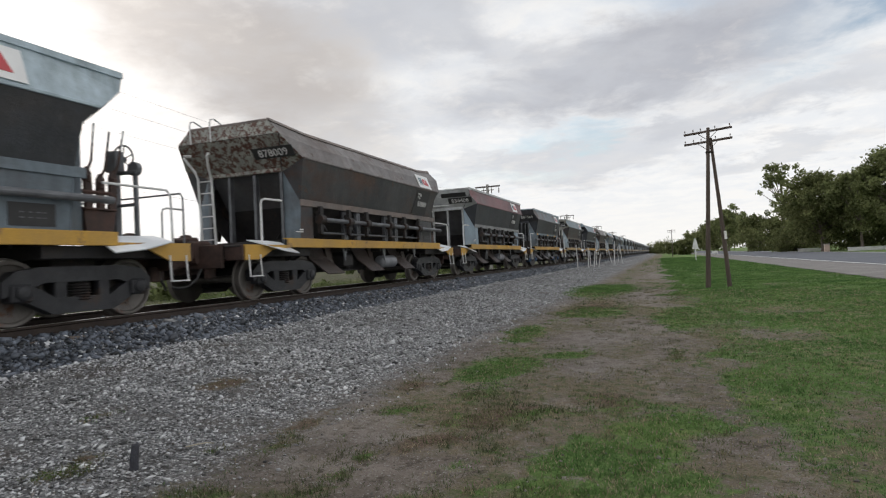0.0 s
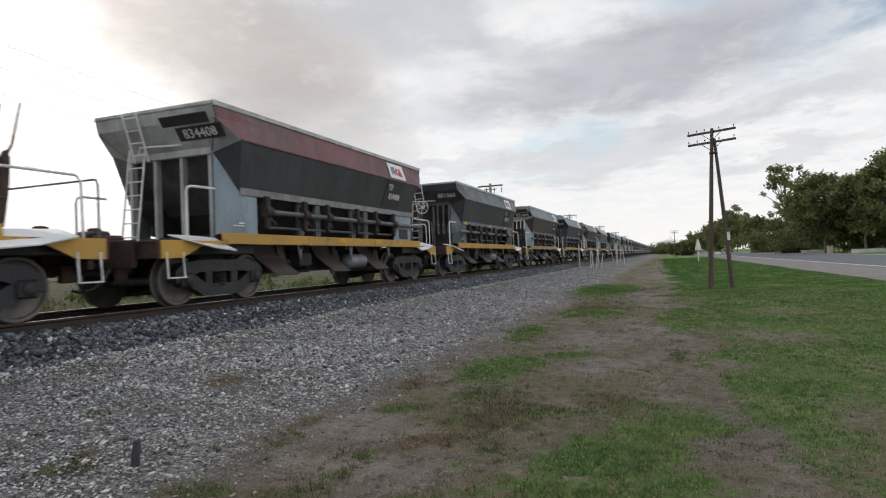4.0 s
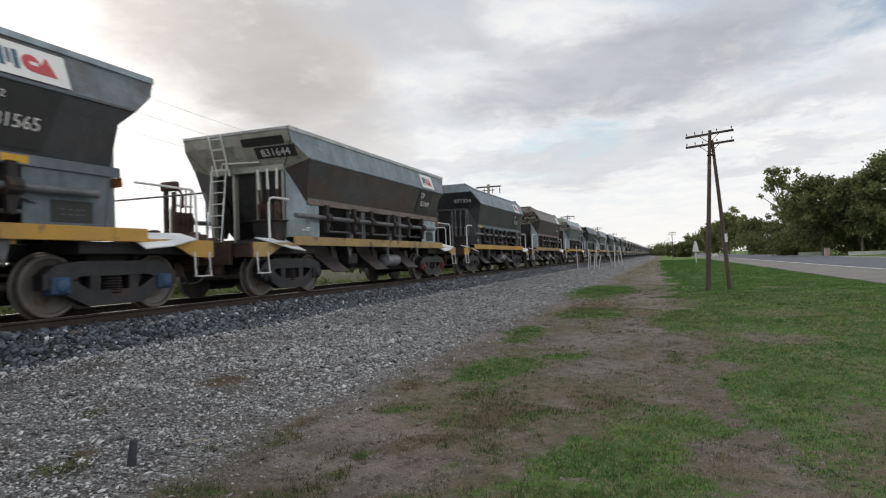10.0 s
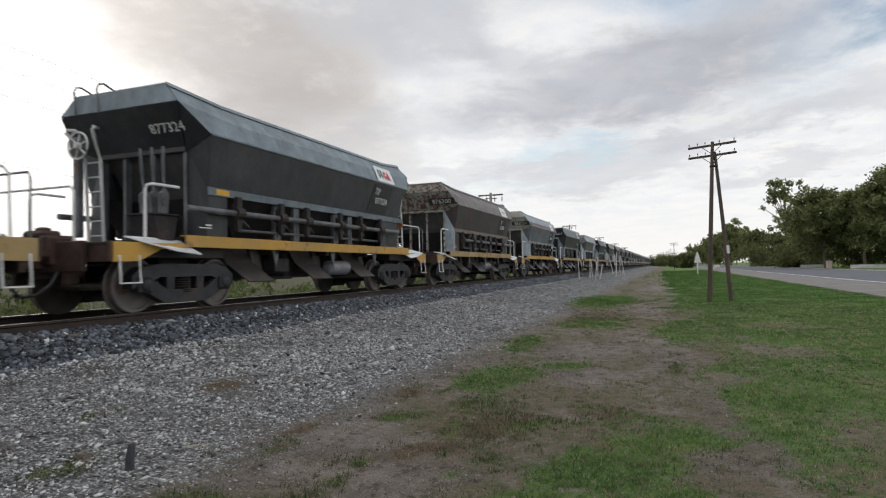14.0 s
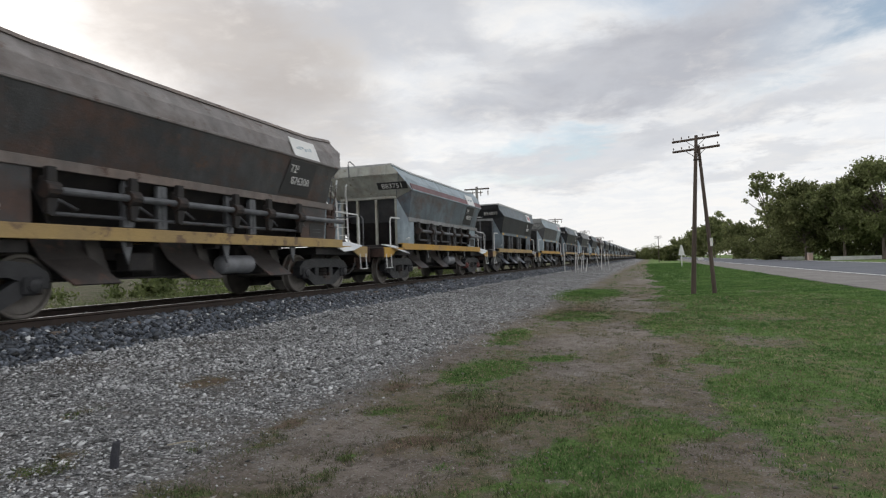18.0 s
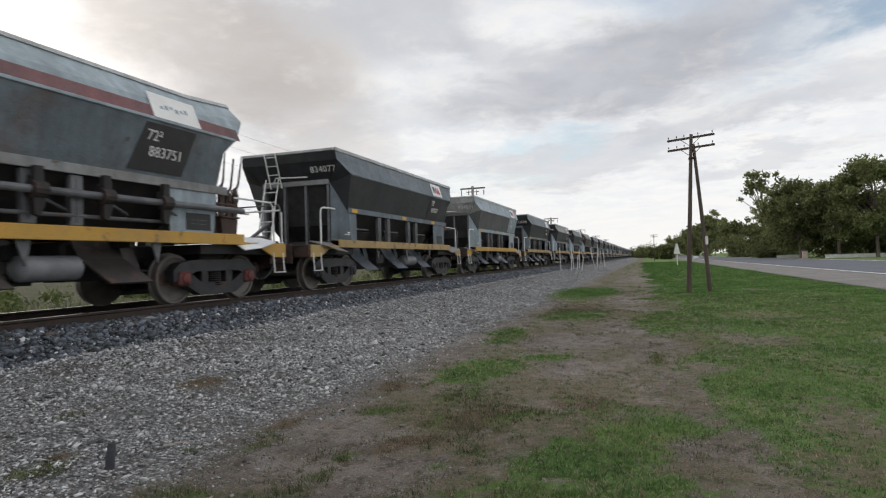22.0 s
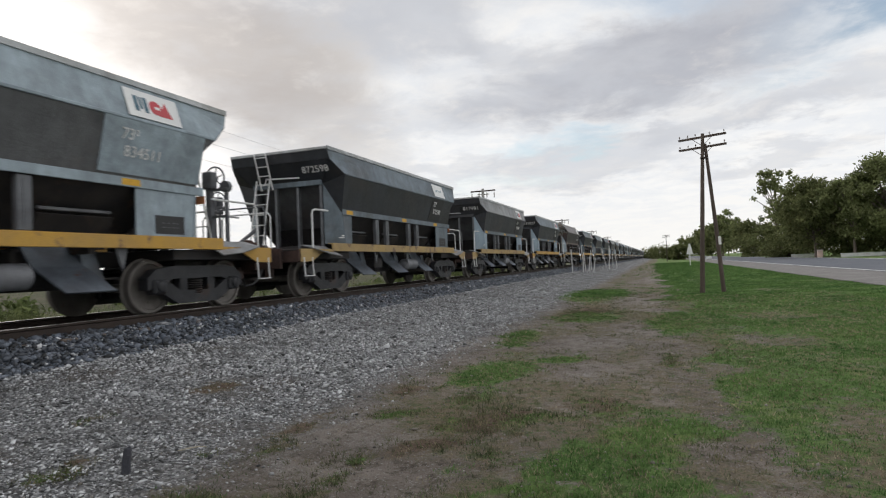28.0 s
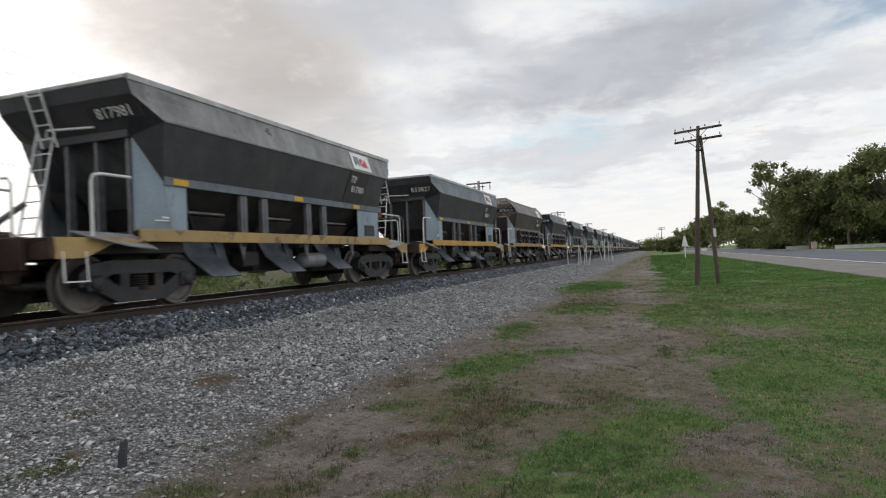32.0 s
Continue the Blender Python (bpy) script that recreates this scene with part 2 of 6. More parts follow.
RUST = (0.11, 0.05, 0.03)
M = {
    "rail": surface("rail_steel", [(0.055, 0.04, 0.034), (0.04, 0.03, 0.026)], 4, 0.65, 0.4, 60),
    "rail_top": surface("polished_rail", [(0.45, 0.43, 0.42), (0.38, 0.36, 0.35)], 2, 0.28, 1.0, 60, 0.03),
    "wood": surface("weathered_wood", [(0.06, 0.044, 0.037), (0.10, 0.076, 0.064)], 1.5, 0.9, 0, 30, 0.5, 0.3, streak=8),
    "sleeper": surface("sleeper_wood", [(0.10, 0.08, 0.07), (0.16, 0.13, 0.11)], 2, 0.9, 0, 30, 0.5, 0.3),
    "coupler": surface("rusty_coupler", [(0.034, 0.02, 0.017), (0.07, 0.038, 0.03)], 4, 0.75, 0.1, 50, 0.3, 0.3),
    "wheel": surface("wheel_steel", [(0.11, 0.10, 0.092), (0.165, 0.152, 0.142)], 2.5, 0.55, 0.3, 50, 0.1, 0.15, RUST, 0.62),
    "tread": surface("wheel_tread", [(0.35, 0.34, 0.33), (0.28, 0.27, 0.26)], 3, 0.3, 1.0, 60, 0.03),
    "bogie": surface("bogie_iron", [(0.017, 0.018, 0.022), (0.034, 0.035, 0.04)], 3, 0.5, 0.2, 50, 0.3, 0.3, (0.05, 0.035, 0.03), 0.6),
    # near-black with rust: the shade beneath the wagons is put into this colour
    "under": surface("shaded_rusty_underframe", [(0.016, 0.015, 0.017), (0.03, 0.026, 0.025)], 3, 0.7, 0.1, 40, 0.2, 0.3, (0.05, 0.032, 0.026), 0.57),
    "tan": surface("faded_tan_paint", [(0.42, 0.29, 0.115), (0.34, 0.24, 0.11)], 1.3, 0.65, 0, 50, 0.1, 0.18, (0.17, 0.11, 0.07), 0.57, 2.6),
    "yellow": surface("yellow_paint", [(0.54, 0.31, 0.05), (0.43, 0.26, 0.07)], 1.3, 0.6, 0, 50, 0.1, 0.15, (0.20, 0.12, 0.07), 0.58, 2.2),
    "white": surface("white_paint", [(0.72, 0.73, 0.74), (0.6, 0.6, 0.6)], 3, 0.5, 0, 60, 0.08, 0.12, (0.22, 0.15, 0.11), 0.63, 5),
    "galva": surface("pale_plate", [(0.80, 0.83, 0.86), (0.62, 0.65, 0.69)], 2, 0.4, 0.0, 50, 0.1, 0.12, (0.22, 0.19, 0.17), 0.66, 4),
    "steel": surface("grey_steel", [(0.15, 0.157, 0.172), (0.085, 0.088, 0.098)], 2.5, 0.5, 0.2, 50, 0.1, 0.18, RUST, 0.62, 2.5),
    "chute": surface("worn_chute_plate", [(0.12, 0.14, 0.17), (0.06, 0.066, 0.078)], 2, 0.4, 0.3, 50, 0.1, 0.2, RUST, 0.6, 3),
    # rusty brown plate, darkened in its colour for the shade under the hopper
    "chute_dark": surface("shaded_chute_plate", [(0.06, 0.052, 0.05), (0.034, 0.03, 0.03)], 2, 0.45, 0.2, 50, 0.1, 0.25, (0.09, 0.055, 0.045), 0.55, 2.5),
    "tank": surface("grey_tank", [(0.19, 0.197, 0.215), (0.13, 0.135, 0.15)], 3, 0.5, 0, 50, 0.1, 0.15, RUST, 0.64),
    "lever": surface("dark_lever", [(0.05, 0.034, 0.03), (0.085, 0.045, 0.036)], 5, 0.7, 0.2, 60, 0.2, 0.25),
    "blue": surface("faded_blue_paint", [(0.30, 0.38, 0.45), (0.22, 0.28, 0.34)], 1.2, 0.6, 0, 50, 0.1, 0.14, RUST, 0.62, 1.8, 2.5),
    "black": surface("black_panel", [(0.022, 0.022, 0.024), (0.03, 0.03, 0.032)], 3, 0.6, 0, 60, 0.05, 0.1),
    "lettering": surface("lettering_white", [(0.75, 0.75, 0.75), (0.62, 0.62, 0.62)], 6, 0.6, 0, 60, 0.0, 0.1),
    "logo_white": surface("logo_white_panel", [(0.80, 0.80, 0.80), (0.74, 0.74, 0.75)], 3, 0.5, 0, 60, 0.0, 0.05),
    "logo_blue": surface("logo_dark_blue", [(0.03, 0.10, 0.15), (0.04, 0.12, 0.17)], 5, 0.5, 0, 60, 0.0, 0.05),
    "logo_red": surface("logo_red", [(0.55, 0.05, 0.07), (0.48, 0.06, 0.07)], 5, 0.5, 0, 60, 0.0, 0.05),
    "load": surface("stone_load", [(0.2, 0.2, 0.21), (0.13, 0.13, 0.14)], 8, 0.95, 0, 40, 0.8, 0.4),
    "hub_blue": surface("blue_axle_cap", [(0.045, 0.10, 0.20), (0.03, 0.06, 0.12)], 5, 0.6, 0.1, 50, 0.1, 0.15),
    "hub_red": surface("red_axle_cap", [(0.15, 0.035, 0.032), (0.09, 0.03, 0.027)], 5, 0.6, 0.1, 50, 0.1, 0.15),
    "mark": surface("amber_mark", [(0.70, 0.40, 0.03), (0.6, 0.33, 0.03)], 5, 0.6, 0, 50, 0.0, 0.1),
    "orange": surface("orange_stencil", [(0.50, 0.18, 0.06), (0.42, 0.15, 0.06)], 5, 0.6, 0, 50, 0.0, 0.1),
}

# ---- mesh tools ----


def box(cx, cy, cz, sx, sy, sz, bev=0.0):
    """A box by its centre and sizes, with bevelled edges where bev is given."""
    hx, hy, hz = sx / 2, sy / 2, sz / 2
    if not bev:
        v = [(cx + a * hx, cy + b * hy, cz + c * hz) for a in (-1, 1) for b in (-1, 1) for c in (-1, 1)]
        return v, [(0, 1, 3, 2), (4, 6, 7, 5), (0, 4, 5, 1), (2, 3, 7, 6), (0, 2, 6, 4), (1, 5, 7, 3)]
    v, index = [], {}
    for a in (-1, 1):
        for b in (-1, 1):
            for c in (-1, 1):
                for k in range(3):
                    q = [hx - bev * (k != 0), hy - bev * (k != 1), hz - bev * (k != 2)]
                    index[a, b, c, k] = len(v)
                    v.append((cx + a * q[0], cy + b * q[1], cz + c * q[2]))
    f = []
    for k in range(3):
        i, j = [(1, 2), (0, 2), (0, 1)][k]
        for s in (-1, 1):
            ring = []
            for p, q in ((-1, -1), (1, -1), (1, 1), (-1, 1)):
                key = [0, 0, 0]
                key[k], key[i], key[j] = s, p, q
                ring.append(index[(*key, k)])
            f.append(tuple(ring))
    for k in range(3):
        i, j = [(1, 2), (0, 2), (0, 1)][k]
        for p in (-1, 1):
            for q in (-1, 1):
                lo, hi = [0, 0, 0], [0, 0, 0]
                lo[i] = hi[i] = p
                lo[j] = hi[j] = q
                lo[k], hi[k] = -1, 1
                f.append((index[(*lo, i)], index[(*hi, i)], index[(*hi, j)], index[(*lo, j)]))
    for a in (-1, 1):
        for b in (-1, 1):
            for c in (-1, 1):
                f.append((index[a, b, c, 0], index[a, b, c, 1], index[a, b, c, 2]))
    return v, f


def tube(points, r, n=8):
    """A round bar along points."""
    pts = [Vector(p) for p in points]
    v, f = [], []
    for i, p in enumerate(pts):
        d = (pts[min(i + 1, len(pts) - 1)] - pts[max(i - 1, 0)]).normalized()
        ref = Vector((0, 0, 1)) if abs(d.z) < 0.9 else Vector((1, 0, 0))
        u = d.cross(ref).normalized()
        w = d.cross(u)
        rr = r[i] if isinstance(r, (list, tuple)) else r
        v += [tuple(p + rr * (math.cos(2 * math.pi * k / n) * u + math.sin(2 * math.pi * k / n) * w)) for k in range(n)]
    for i in range(len(pts) - 1):
        f += [(i * n + k, i * n + (k + 1) % n, (i + 1) * n + (k + 1) % n, (i + 1) * n + k) for k in range(n)]
    f += [tuple(range(n - 1, -1, -1)), tuple(range((len(pts) - 1) * n, len(pts) * n))]
    return v, f


def lathe(profile, n=24, axis="x", at=(0, 0, 0)):
    """A turned body: (along, radius) round an axis."""
    v, f = [], []
    for s, r in profile:
        for k in range(n):
            a = 2 * math.pi * k / n
            c, d = r * math.cos(a), r * math.sin(a)
            q = {"x": (s, c, d), "y": (c, s, d), "z": (c, d, s)}[axis]
            v.append((q[0] + at[0], q[1] + at[1], q[2] + at[2]))
    m = len(profile)
    for i in range(m - 1):
        f += [(i * n + k, i * n + (k + 1) % n, (i + 1) * n + (k + 1) % n, (i + 1) * n + k) for k in range(n)]
    f += [tuple(range(n - 1, -1, -1)), tuple(range((m - 1) * n, m * n))]
    return v, f


def prism(poly, axis, lo, hi):
    """A plate: a polygon pushed out along an axis. The polygon's two coordinates are the other axes in order."""
    n = len(poly)
    v = []
    for s in (lo, hi):
        for a, b in poly:
            v.append({"x": (s, a, b), "y": (a, s, b), "z": (a, b, s)}[axis])
    f = [tuple(range(n)), tuple(range(2 * n - 1, n - 1, -1))]
    f += [(k, k + n, (k + 1) % n + n, (k + 1) % n) for k in range(n)]
    return v, f


def quadplate(a, b, c, d, t):
    """A plate with four corners and a thickness."""
    a, b, c, d = map(Vector, (a, b, c, d))
    nrm = (b - a).cross(d - a).normalized() * t
    v = [tuple(p) for p in (a, b, c, d)] + [tuple(p - nrm) for p in (a, b, c, d)]
    return v, [(0, 1, 2, 3), (7, 6, 5, 4), (0, 4, 5, 1), (1, 5, 6, 2), (2, 6, 7, 3), (3, 7, 4, 0)]


def joined(*geos):
    v, f = [], []
    for gv, gf in geos:
        k = len(v)
        v += gv
        f += [tuple(i + k for i in q) for q in gf]
    return v, f


def moved(geo, m):
    return [tuple(m @ Vector(p)) for p in geo[0]], geo[1]


def flip(geo, x=1, y=1):
    v = [(p[0] * x, p[1] * y, p[2]) for p in geo[0]]
    return v, (geo[1] if x * y > 0 else [tuple(reversed(q)) for q in geo[1]])


def mesh(name, geo, smooth=False):
    me = bpy.data.meshes.new(name)
    me.from_pydata(geo[0], [], geo[1])
    me.validate()
    bm = bmesh.new()
    bm.from_mesh(me)
    bmesh.ops.recalc_face_normals(bm, faces=bm.faces)
    bm.to_mesh(me)
    bm.free()
    if smooth:
        me.polygons.foreach_set("use_smooth", [True] * len(me.polygons))
        me.set_sharp_from_angle(angle=radians(38))
    me.materials.append(None)
    return me


def part(name, geo, material, parent, label="", at=None, smooth=False):
    """One mesh object under a thing or a part; geo may be a mesh that is shared."""
    me = geo if isinstance(geo, bpy.types.Mesh) else mesh(name, geo, smooth)
    ob = new(name, me)
    ob.material_slots[0].link = "OBJECT"
    ob.material_slots[0].material = material
    ob.parent = parent
    if at is not None:
        ob.matrix_basis = at
    if label:
        ob["label"] = label
    return ob


def thing(name, geo, material, label, category, group="", kind="", at=None, smooth=False):
    me = geo if isinstance(geo, bpy.types.Mesh) else mesh(name, geo, smooth)
    ob = new(name, me)
    ob.material_slots[0].link = "OBJECT"
    ob.material_slots[0].material = material
    if at is not None:
        ob.matrix_basis = at
    return tagged(ob, label, category, group, kind)


def text_mesh(text, height):
    cu = bpy.data.curves.new("lettering", "FONT")
    cu.body, cu.size, cu.extrude, cu.resolution_u = text, height / 0.7, 0.004, 2
    cu.align_x = "CENTER"
    ob = bpy.data.objects.new("lettering", cu)
    scene.collection.objects.link(ob)
    me = bpy.data.meshes.new_from_object(ob.evaluated_get(bpy.context.evaluated_depsgraph_get()))
    bpy.data.objects.remove(ob)
    bpy.data.curves.remove(cu)
    me.materials.clear()
    me.materials.append(None)
    return me


SHARED = {}


def shared(key, make, smooth=False):
    if key not in SHARED:
        SHARED[key] = mesh(key, make(), smooth)
    return SHARED[key]

# ---- the train ----
BOGIE_Y, AXLE_Y, WHEEL_R = 4.358, 0.915, 0.45
PITCH = 13.283
CENTRE = 4.308         # y of the centre of wagon 4 at 16 s


SPEEDS = [3.70, 3.936, 4.08, 4.13, 4.152, 4.284, 4.54, 4.718, 4.804]   # m/s every four seconds


def rolled(t):
    out = 0.0
    for i in range(8):
        u = min(max(t - 4 * i, 0.0), 4.0)
        out += SPEEDS[i] * u + (SPEEDS[i + 1] - SPEEDS[i]) * u * u / 8
    return out


def travel(t):
    """Metres that the train has rolled on since 16 s."""
    return rolled(t) - rolled(16.0)


def wheelset_geo(n=32):
    wheel = [(0.765, 0.10), (0.765, 0.47), (0.775, 0.482), (0.795, 0.478), (0.81, WHEEL_R), (0.925, WHEEL_R - 0.006), (0.935, 0.43), (0.932, 0.39),
             (0.90, 0.375), (0.868, 0.30), (0.865, 0.2), (0.905, 0.13), (0.965, 0.12), (0.97, 0.07)]
    a = lathe(wheel, n)
    # two lifting holes' bosses and a cast mark turn with the wheel
    marks = [lathe([(0.86, 0.03), (0.876, 0.028)], 8, "x", (0, 0.25, 0)), lathe([(0.86, 0.03), (0.876, 0.028)], 8, "x", (0, -0.25, 0))]
    side = joined(a, *marks)
    return joined(side, flip(side, x=-1), tube([(-1.1, 0, 0), (1.1, 0, 0)], 0.075, 12))


def frame_geo():
    """The side frame of a cast bogie: top and bottom chord, columns, pedestal jaws."""
    top = prism([(-1.16, 0.40), (-1.16, 0.60), (-0.98, 0.74), (-0.62, 0.79), (0.62, 0.79), (0.98, 0.74), (1.16, 0.60), (1.16, 0.40), (0.84, 0.48), (0.60, 0.575), (-0.60, 0.575), (-0.84, 0.48)], "x", 0.94, 1.13)
    low = prism([(-0.90, 0.36), (-0.74, 0.54), (-0.42, 0.36), (0.42, 0.36), (0.74, 0.54), (0.90, 0.36), (0.48, 0.14), (-0.48, 0.14)], "x", 0.95, 1.12)
    cols = [box(1.03, q * 0.34, 0.46, 0.16, 0.18, 0.34, 0.015) for q in (-1, 1)]
    jaws = [box(1.03, q * (AXLE_Y + r * 0.14), 0.50, 0.14, 0.07, 0.22, 0.015) for q in (-1, 1) for r in (-1, 1)]
    return joined(top, low, *cols, *jaws)


def springs_geo():
    return lathe([(0.30 + 0.02 * k, 0.15 + 0.03 * (k % 2)) for k in range(14)], 12, "z", (0.98, 0, 0))


def bogie(parent, y, material_hub):
    bol = part("bogie", shared("bogie_bolster", lambda: joined(box(0, 0, 0.62, 2.0, 0.40, 0.20, 0.02), box(0, 0, 0.76, 0.8, 0.6, 0.14, 0.02), box(0, 0, 0.34, 1.9, 0.44, 0.12), box(0, 0, 0.5, 0.5, 1.2, 0.2), box(0.66, 0, 0.47, 0.10, 1.15, 0.44, 0.03), box(-0.66, 0, 0.47, 0.10, 1.15, 0.44, 0.03))), M["bogie"], parent, "", pose(0, y, 0))
    for s in (1, -1):
        part("side_frame", shared("side_frame%d" % s, lambda: flip(frame_geo(), x=s)), M["bogie"], bol)
        part("spring_nest", shared("spring_nest%d" % s, lambda: flip(springs_geo(), x=s)), M["under"], bol)
        for q in (-1, 1):
            part("axle_box", shared("axle_box", lambda: joined(box(1.06, 0, 0.45, 0.24, 0.28, 0.25, 0.03), lathe([(1.16, 0.10), (1.20, 0.095), (1.215, 0.07), (1.225, 0.035)], 14, "x", (0, 0, 0.45)))) if s > 0 else
                 shared("axle_box_far", lambda: flip(joined(box(1.06, 0, 0.45, 0.24, 0.28, 0.25, 0.03), lathe([(1.16, 0.10), (1.20, 0.095), (1.215, 0.07), (1.225, 0.035)], 14, "x", (0, 0, 0.45))), x=-1)),
                 material_hub, bol, "", pose(0, q * AXLE_Y, 0))
        part("brake_beam", shared("brake_beam", lambda: joined(box(0, 0, 0.35, 1.7, 0.07, 0.09, 0.01), box(0.74, 0.1, 0.42, 0.09, 0.09, 0.3, 0.01), box(-0.74, 0.1, 0.42, 0.09, 0.09, 0.3, 0.01))), M["under"], bol, "", pose(0, s * 0.38, 0, 0, 0, 0 if s > 0 else 180))
    sets = []
    for q in (-1, 1):
        sets.append(part("wheelset", shared("wheelset", wheelset_geo, True), M["wheel"], bol, "", pose(0, q * AXLE_Y, WHEEL_R)))
    return sets


# corner points of the hoppers' quarter (x, y, z): rim, break of the end wall, beam corner, knee, lower edge of the flank
FORMS = {
    "arched": dict(rim=(1.05, 4.74, 3.88), brk=(1.37, 4.78, 3.52), beam=(1.02, 4.22, 2.80), knee=(1.62, 4.30, 3.04), low=(1.40, 4.12, 2.08), mid_rim=(1.14, 3.5, 3.76), shoulder=(1.47, 4.4, 3.40)),
    "straight": dict(rim=(1.42, 4.86, 3.65), brk=(1.45, 4.78, 3.36), beam=(1.02, 4.42, 2.82), knee=(1.62, 4.33, 3.01), low=(1.40, 4.16, 2.08), mid_rim=(1.42, 3.5, 3.65), shoulder=(1.50, 4.62, 3.38)),
}


SHORTS = {"arched": 0.13, "straight": 0.07}      # the far end stands closer to the middle


def corners(form, s, e):
    cut_back = SHORTS[form] if e > 0 else 0.0
    c = {k: (s * p[0], e * (p[1] - cut_back), p[2]) for k, p in FORMS[form].items()}
    c["fold"] = c["brk"]
    if e > 0:
        # below the knee the far end falls steeply back to an upright wall
        y = 3.85 if form == "arched" else 3.97
        c["low"], c["sub"] = (s * 1.40, y, 2.08), (s * 1.555, y + 0.04, 2.76)
    else:
        k, l = Vector(c["knee"]), Vector(c["low"])
        c["sub"] = tuple(k.lerp(l, 0.3))
    return c


def hopper_geo(form):
    """The lower flanks, the corner facets and the raked end walls, as one plate with a thickness."""
    v, f, at = [], [], {}

    def face(*pts):
        for p in pts:
            if p not in at:
                at[p] = len(v)
                v.append(p)
        f.append(tuple(at[p] for p in pts))

    for s in (1, -1):
        n, q = corners(form, s, -1), corners(form, s, 1)
        face(n["knee"], q["knee"], q["sub"], q["low"], n["low"], n["sub"])
        for c in (n, q):
            face(c["brk"], c["beam"], c["knee"])
            face(c["knee"], c["beam"], c["sub"])
            face(c["sub"], c["beam"], c["low"])
    for e in (-1, 1):
        a, b = corners(form, -1, e), corners(form, 1, e)
        face(a["rim"], b["rim"], b["brk"], a["brk"])
        face(a["brk"], b["brk"], b["beam"], a["beam"])
    n = len(v)
    inner = [(x * 0.975, y * 0.994, z) for x, y, z in v]
    sides = {}
    for q in f:
        for a, b in zip(q, q[1:] + q[:1]):
            key = (min(a, b), max(a, b))
            sides[key] = sides.get(key, 0) + 1
    lips = [(a, b, b + n, a + n) for (a, b), count in sides.items() if count == 1]
    return v + inner, f + [tuple(n + i for i in q) for q in f] + lips


def end_slope_geo(form, e):
    """The floor of the hopper that falls from the end beam to the outlets."""
    y = FORMS[form]["beam"][1] - 0.06 - (SHORTS[form] if e > 0 else 0.0)
    return quadplate((-1.0, e * y, 2.85), (1.0, e * y, 2.85), (1.0, e * 3.0, 1.2), (-1.0, e * 3.0, 1.2), 0.02)


def side_slope_geo(s):
    return quadplate((s * 1.37, -4.1, 2.10), (s * 1.37, 3.8, 2.10), (s * 0.55, 3.8, 1.15), (s * 0.55, -4.1, 1.15), 0.02)


def corner_facet_geo(form, s, e):
    """The triangle of the end wall between its fold, the beam and the knee."""
    c = corners(form, s, e)
    out = Vector((s * 0.006, e * 0.012, -0.004))
    p = [Vector(c[k]) + out for k in ("brk", "beam", "knee")]
    back = Vector((0, -e * 0.01, 0))
    return [tuple(q) for q in p] + [tuple(q + back) for q in p], [(0, 1, 2), (5, 4, 3), (0, 3, 4, 1), (1, 4, 5, 2), (2, 5, 3, 0)]


def upper_geo(form, s):
    """The upper flank that leans in to the rim."""
    rows = []
    for e in (-1, 1):
        c = corners(form, s, e)
        rows.append([c["rim"], c["fold"], c["knee"]])
        mid = c["mid_rim"]
        sh = (c["shoulder"][0], mid[1], c["shoulder"][2] - (0.02 if form == "arched" else 0))
        rows.append([mid, sh, (c["knee"][0], mid[1], c["knee"][2])])
    rows = [rows[0], rows[1], rows[3], rows[2]]
    v = [p for r in rows for p in r]
    f = []
    for i in range(3):
        for k in (0, 1):
            f.append((3 * i + k, 3 * i + k + 1, 3 * i + k + 4, 3 * i + k + 3))
    n = len(v)
    v += [(x - s * 0.03, y * 0.997, z - 0.005) for x, y, z in v]
    return v, f + [tuple(n + i for i in q) for q in f]


def rim_geo(form, s):
    """A strip along the top of the upper flank, with a folded lip."""
    pts = []
    for e in (-1, 1):
        c = corners(form, s, e)
        mid = Vector(c["mid_rim"])
        sh = Vector((c["shoulder"][0], mid[1], c["shoulder"][2] - (0.02 if form == "arched" else 0)))
        pts.append((Vector(c["rim"]), (Vector(c["fold"]) - Vector(c["rim"])).normalized() * 0.085))
        pts.append((mid, (sh - mid).normalized() * 0.085))
    pts = [pts[0], pts[1], pts[3], pts[2]]
    g = []
    w, up = Vector((s * 0.022, 0, 0.008)), Vector((0, 0, 0.012))
    for (a, da), (b, db) in zip(pts, pts[1:]):
        v = [tuple(p) for p in (a - w + up, a + w + up, a + w + da, a - w + da, b - w + up, b + w + up, b + w + db, b - w + db)]
        g.append((v, [(0, 1, 2, 3), (7, 6, 5, 4), (0, 4, 5, 1), (1, 5, 6, 2), (2, 6, 7, 3), (3, 7, 4, 0)]))
    return joined(*g)


def end_rim_geo(form, e):
    c = corners(form, 1, e)["rim"]
    return box(0, c[1], c[2] - 0.03, 2 * c[0], 0.06, 0.07, 0.01)


def ladder_geo(x0, x1, y0, z0, y1, z1, rungs):
    g = [tube([(x, y0, z0), (x, y1, z1)], 0.02, 6) for x in (x0, x1)]
    for k in range(rungs):
        q = (k + 0.6) / rungs
        y, z = y0 + (y1 - y0) * q, z0 + (z1 - z0) * q
        g.append(tube([(x0, y, z), (x1, y, z)], 0.013, 5))
    return joined(*g)


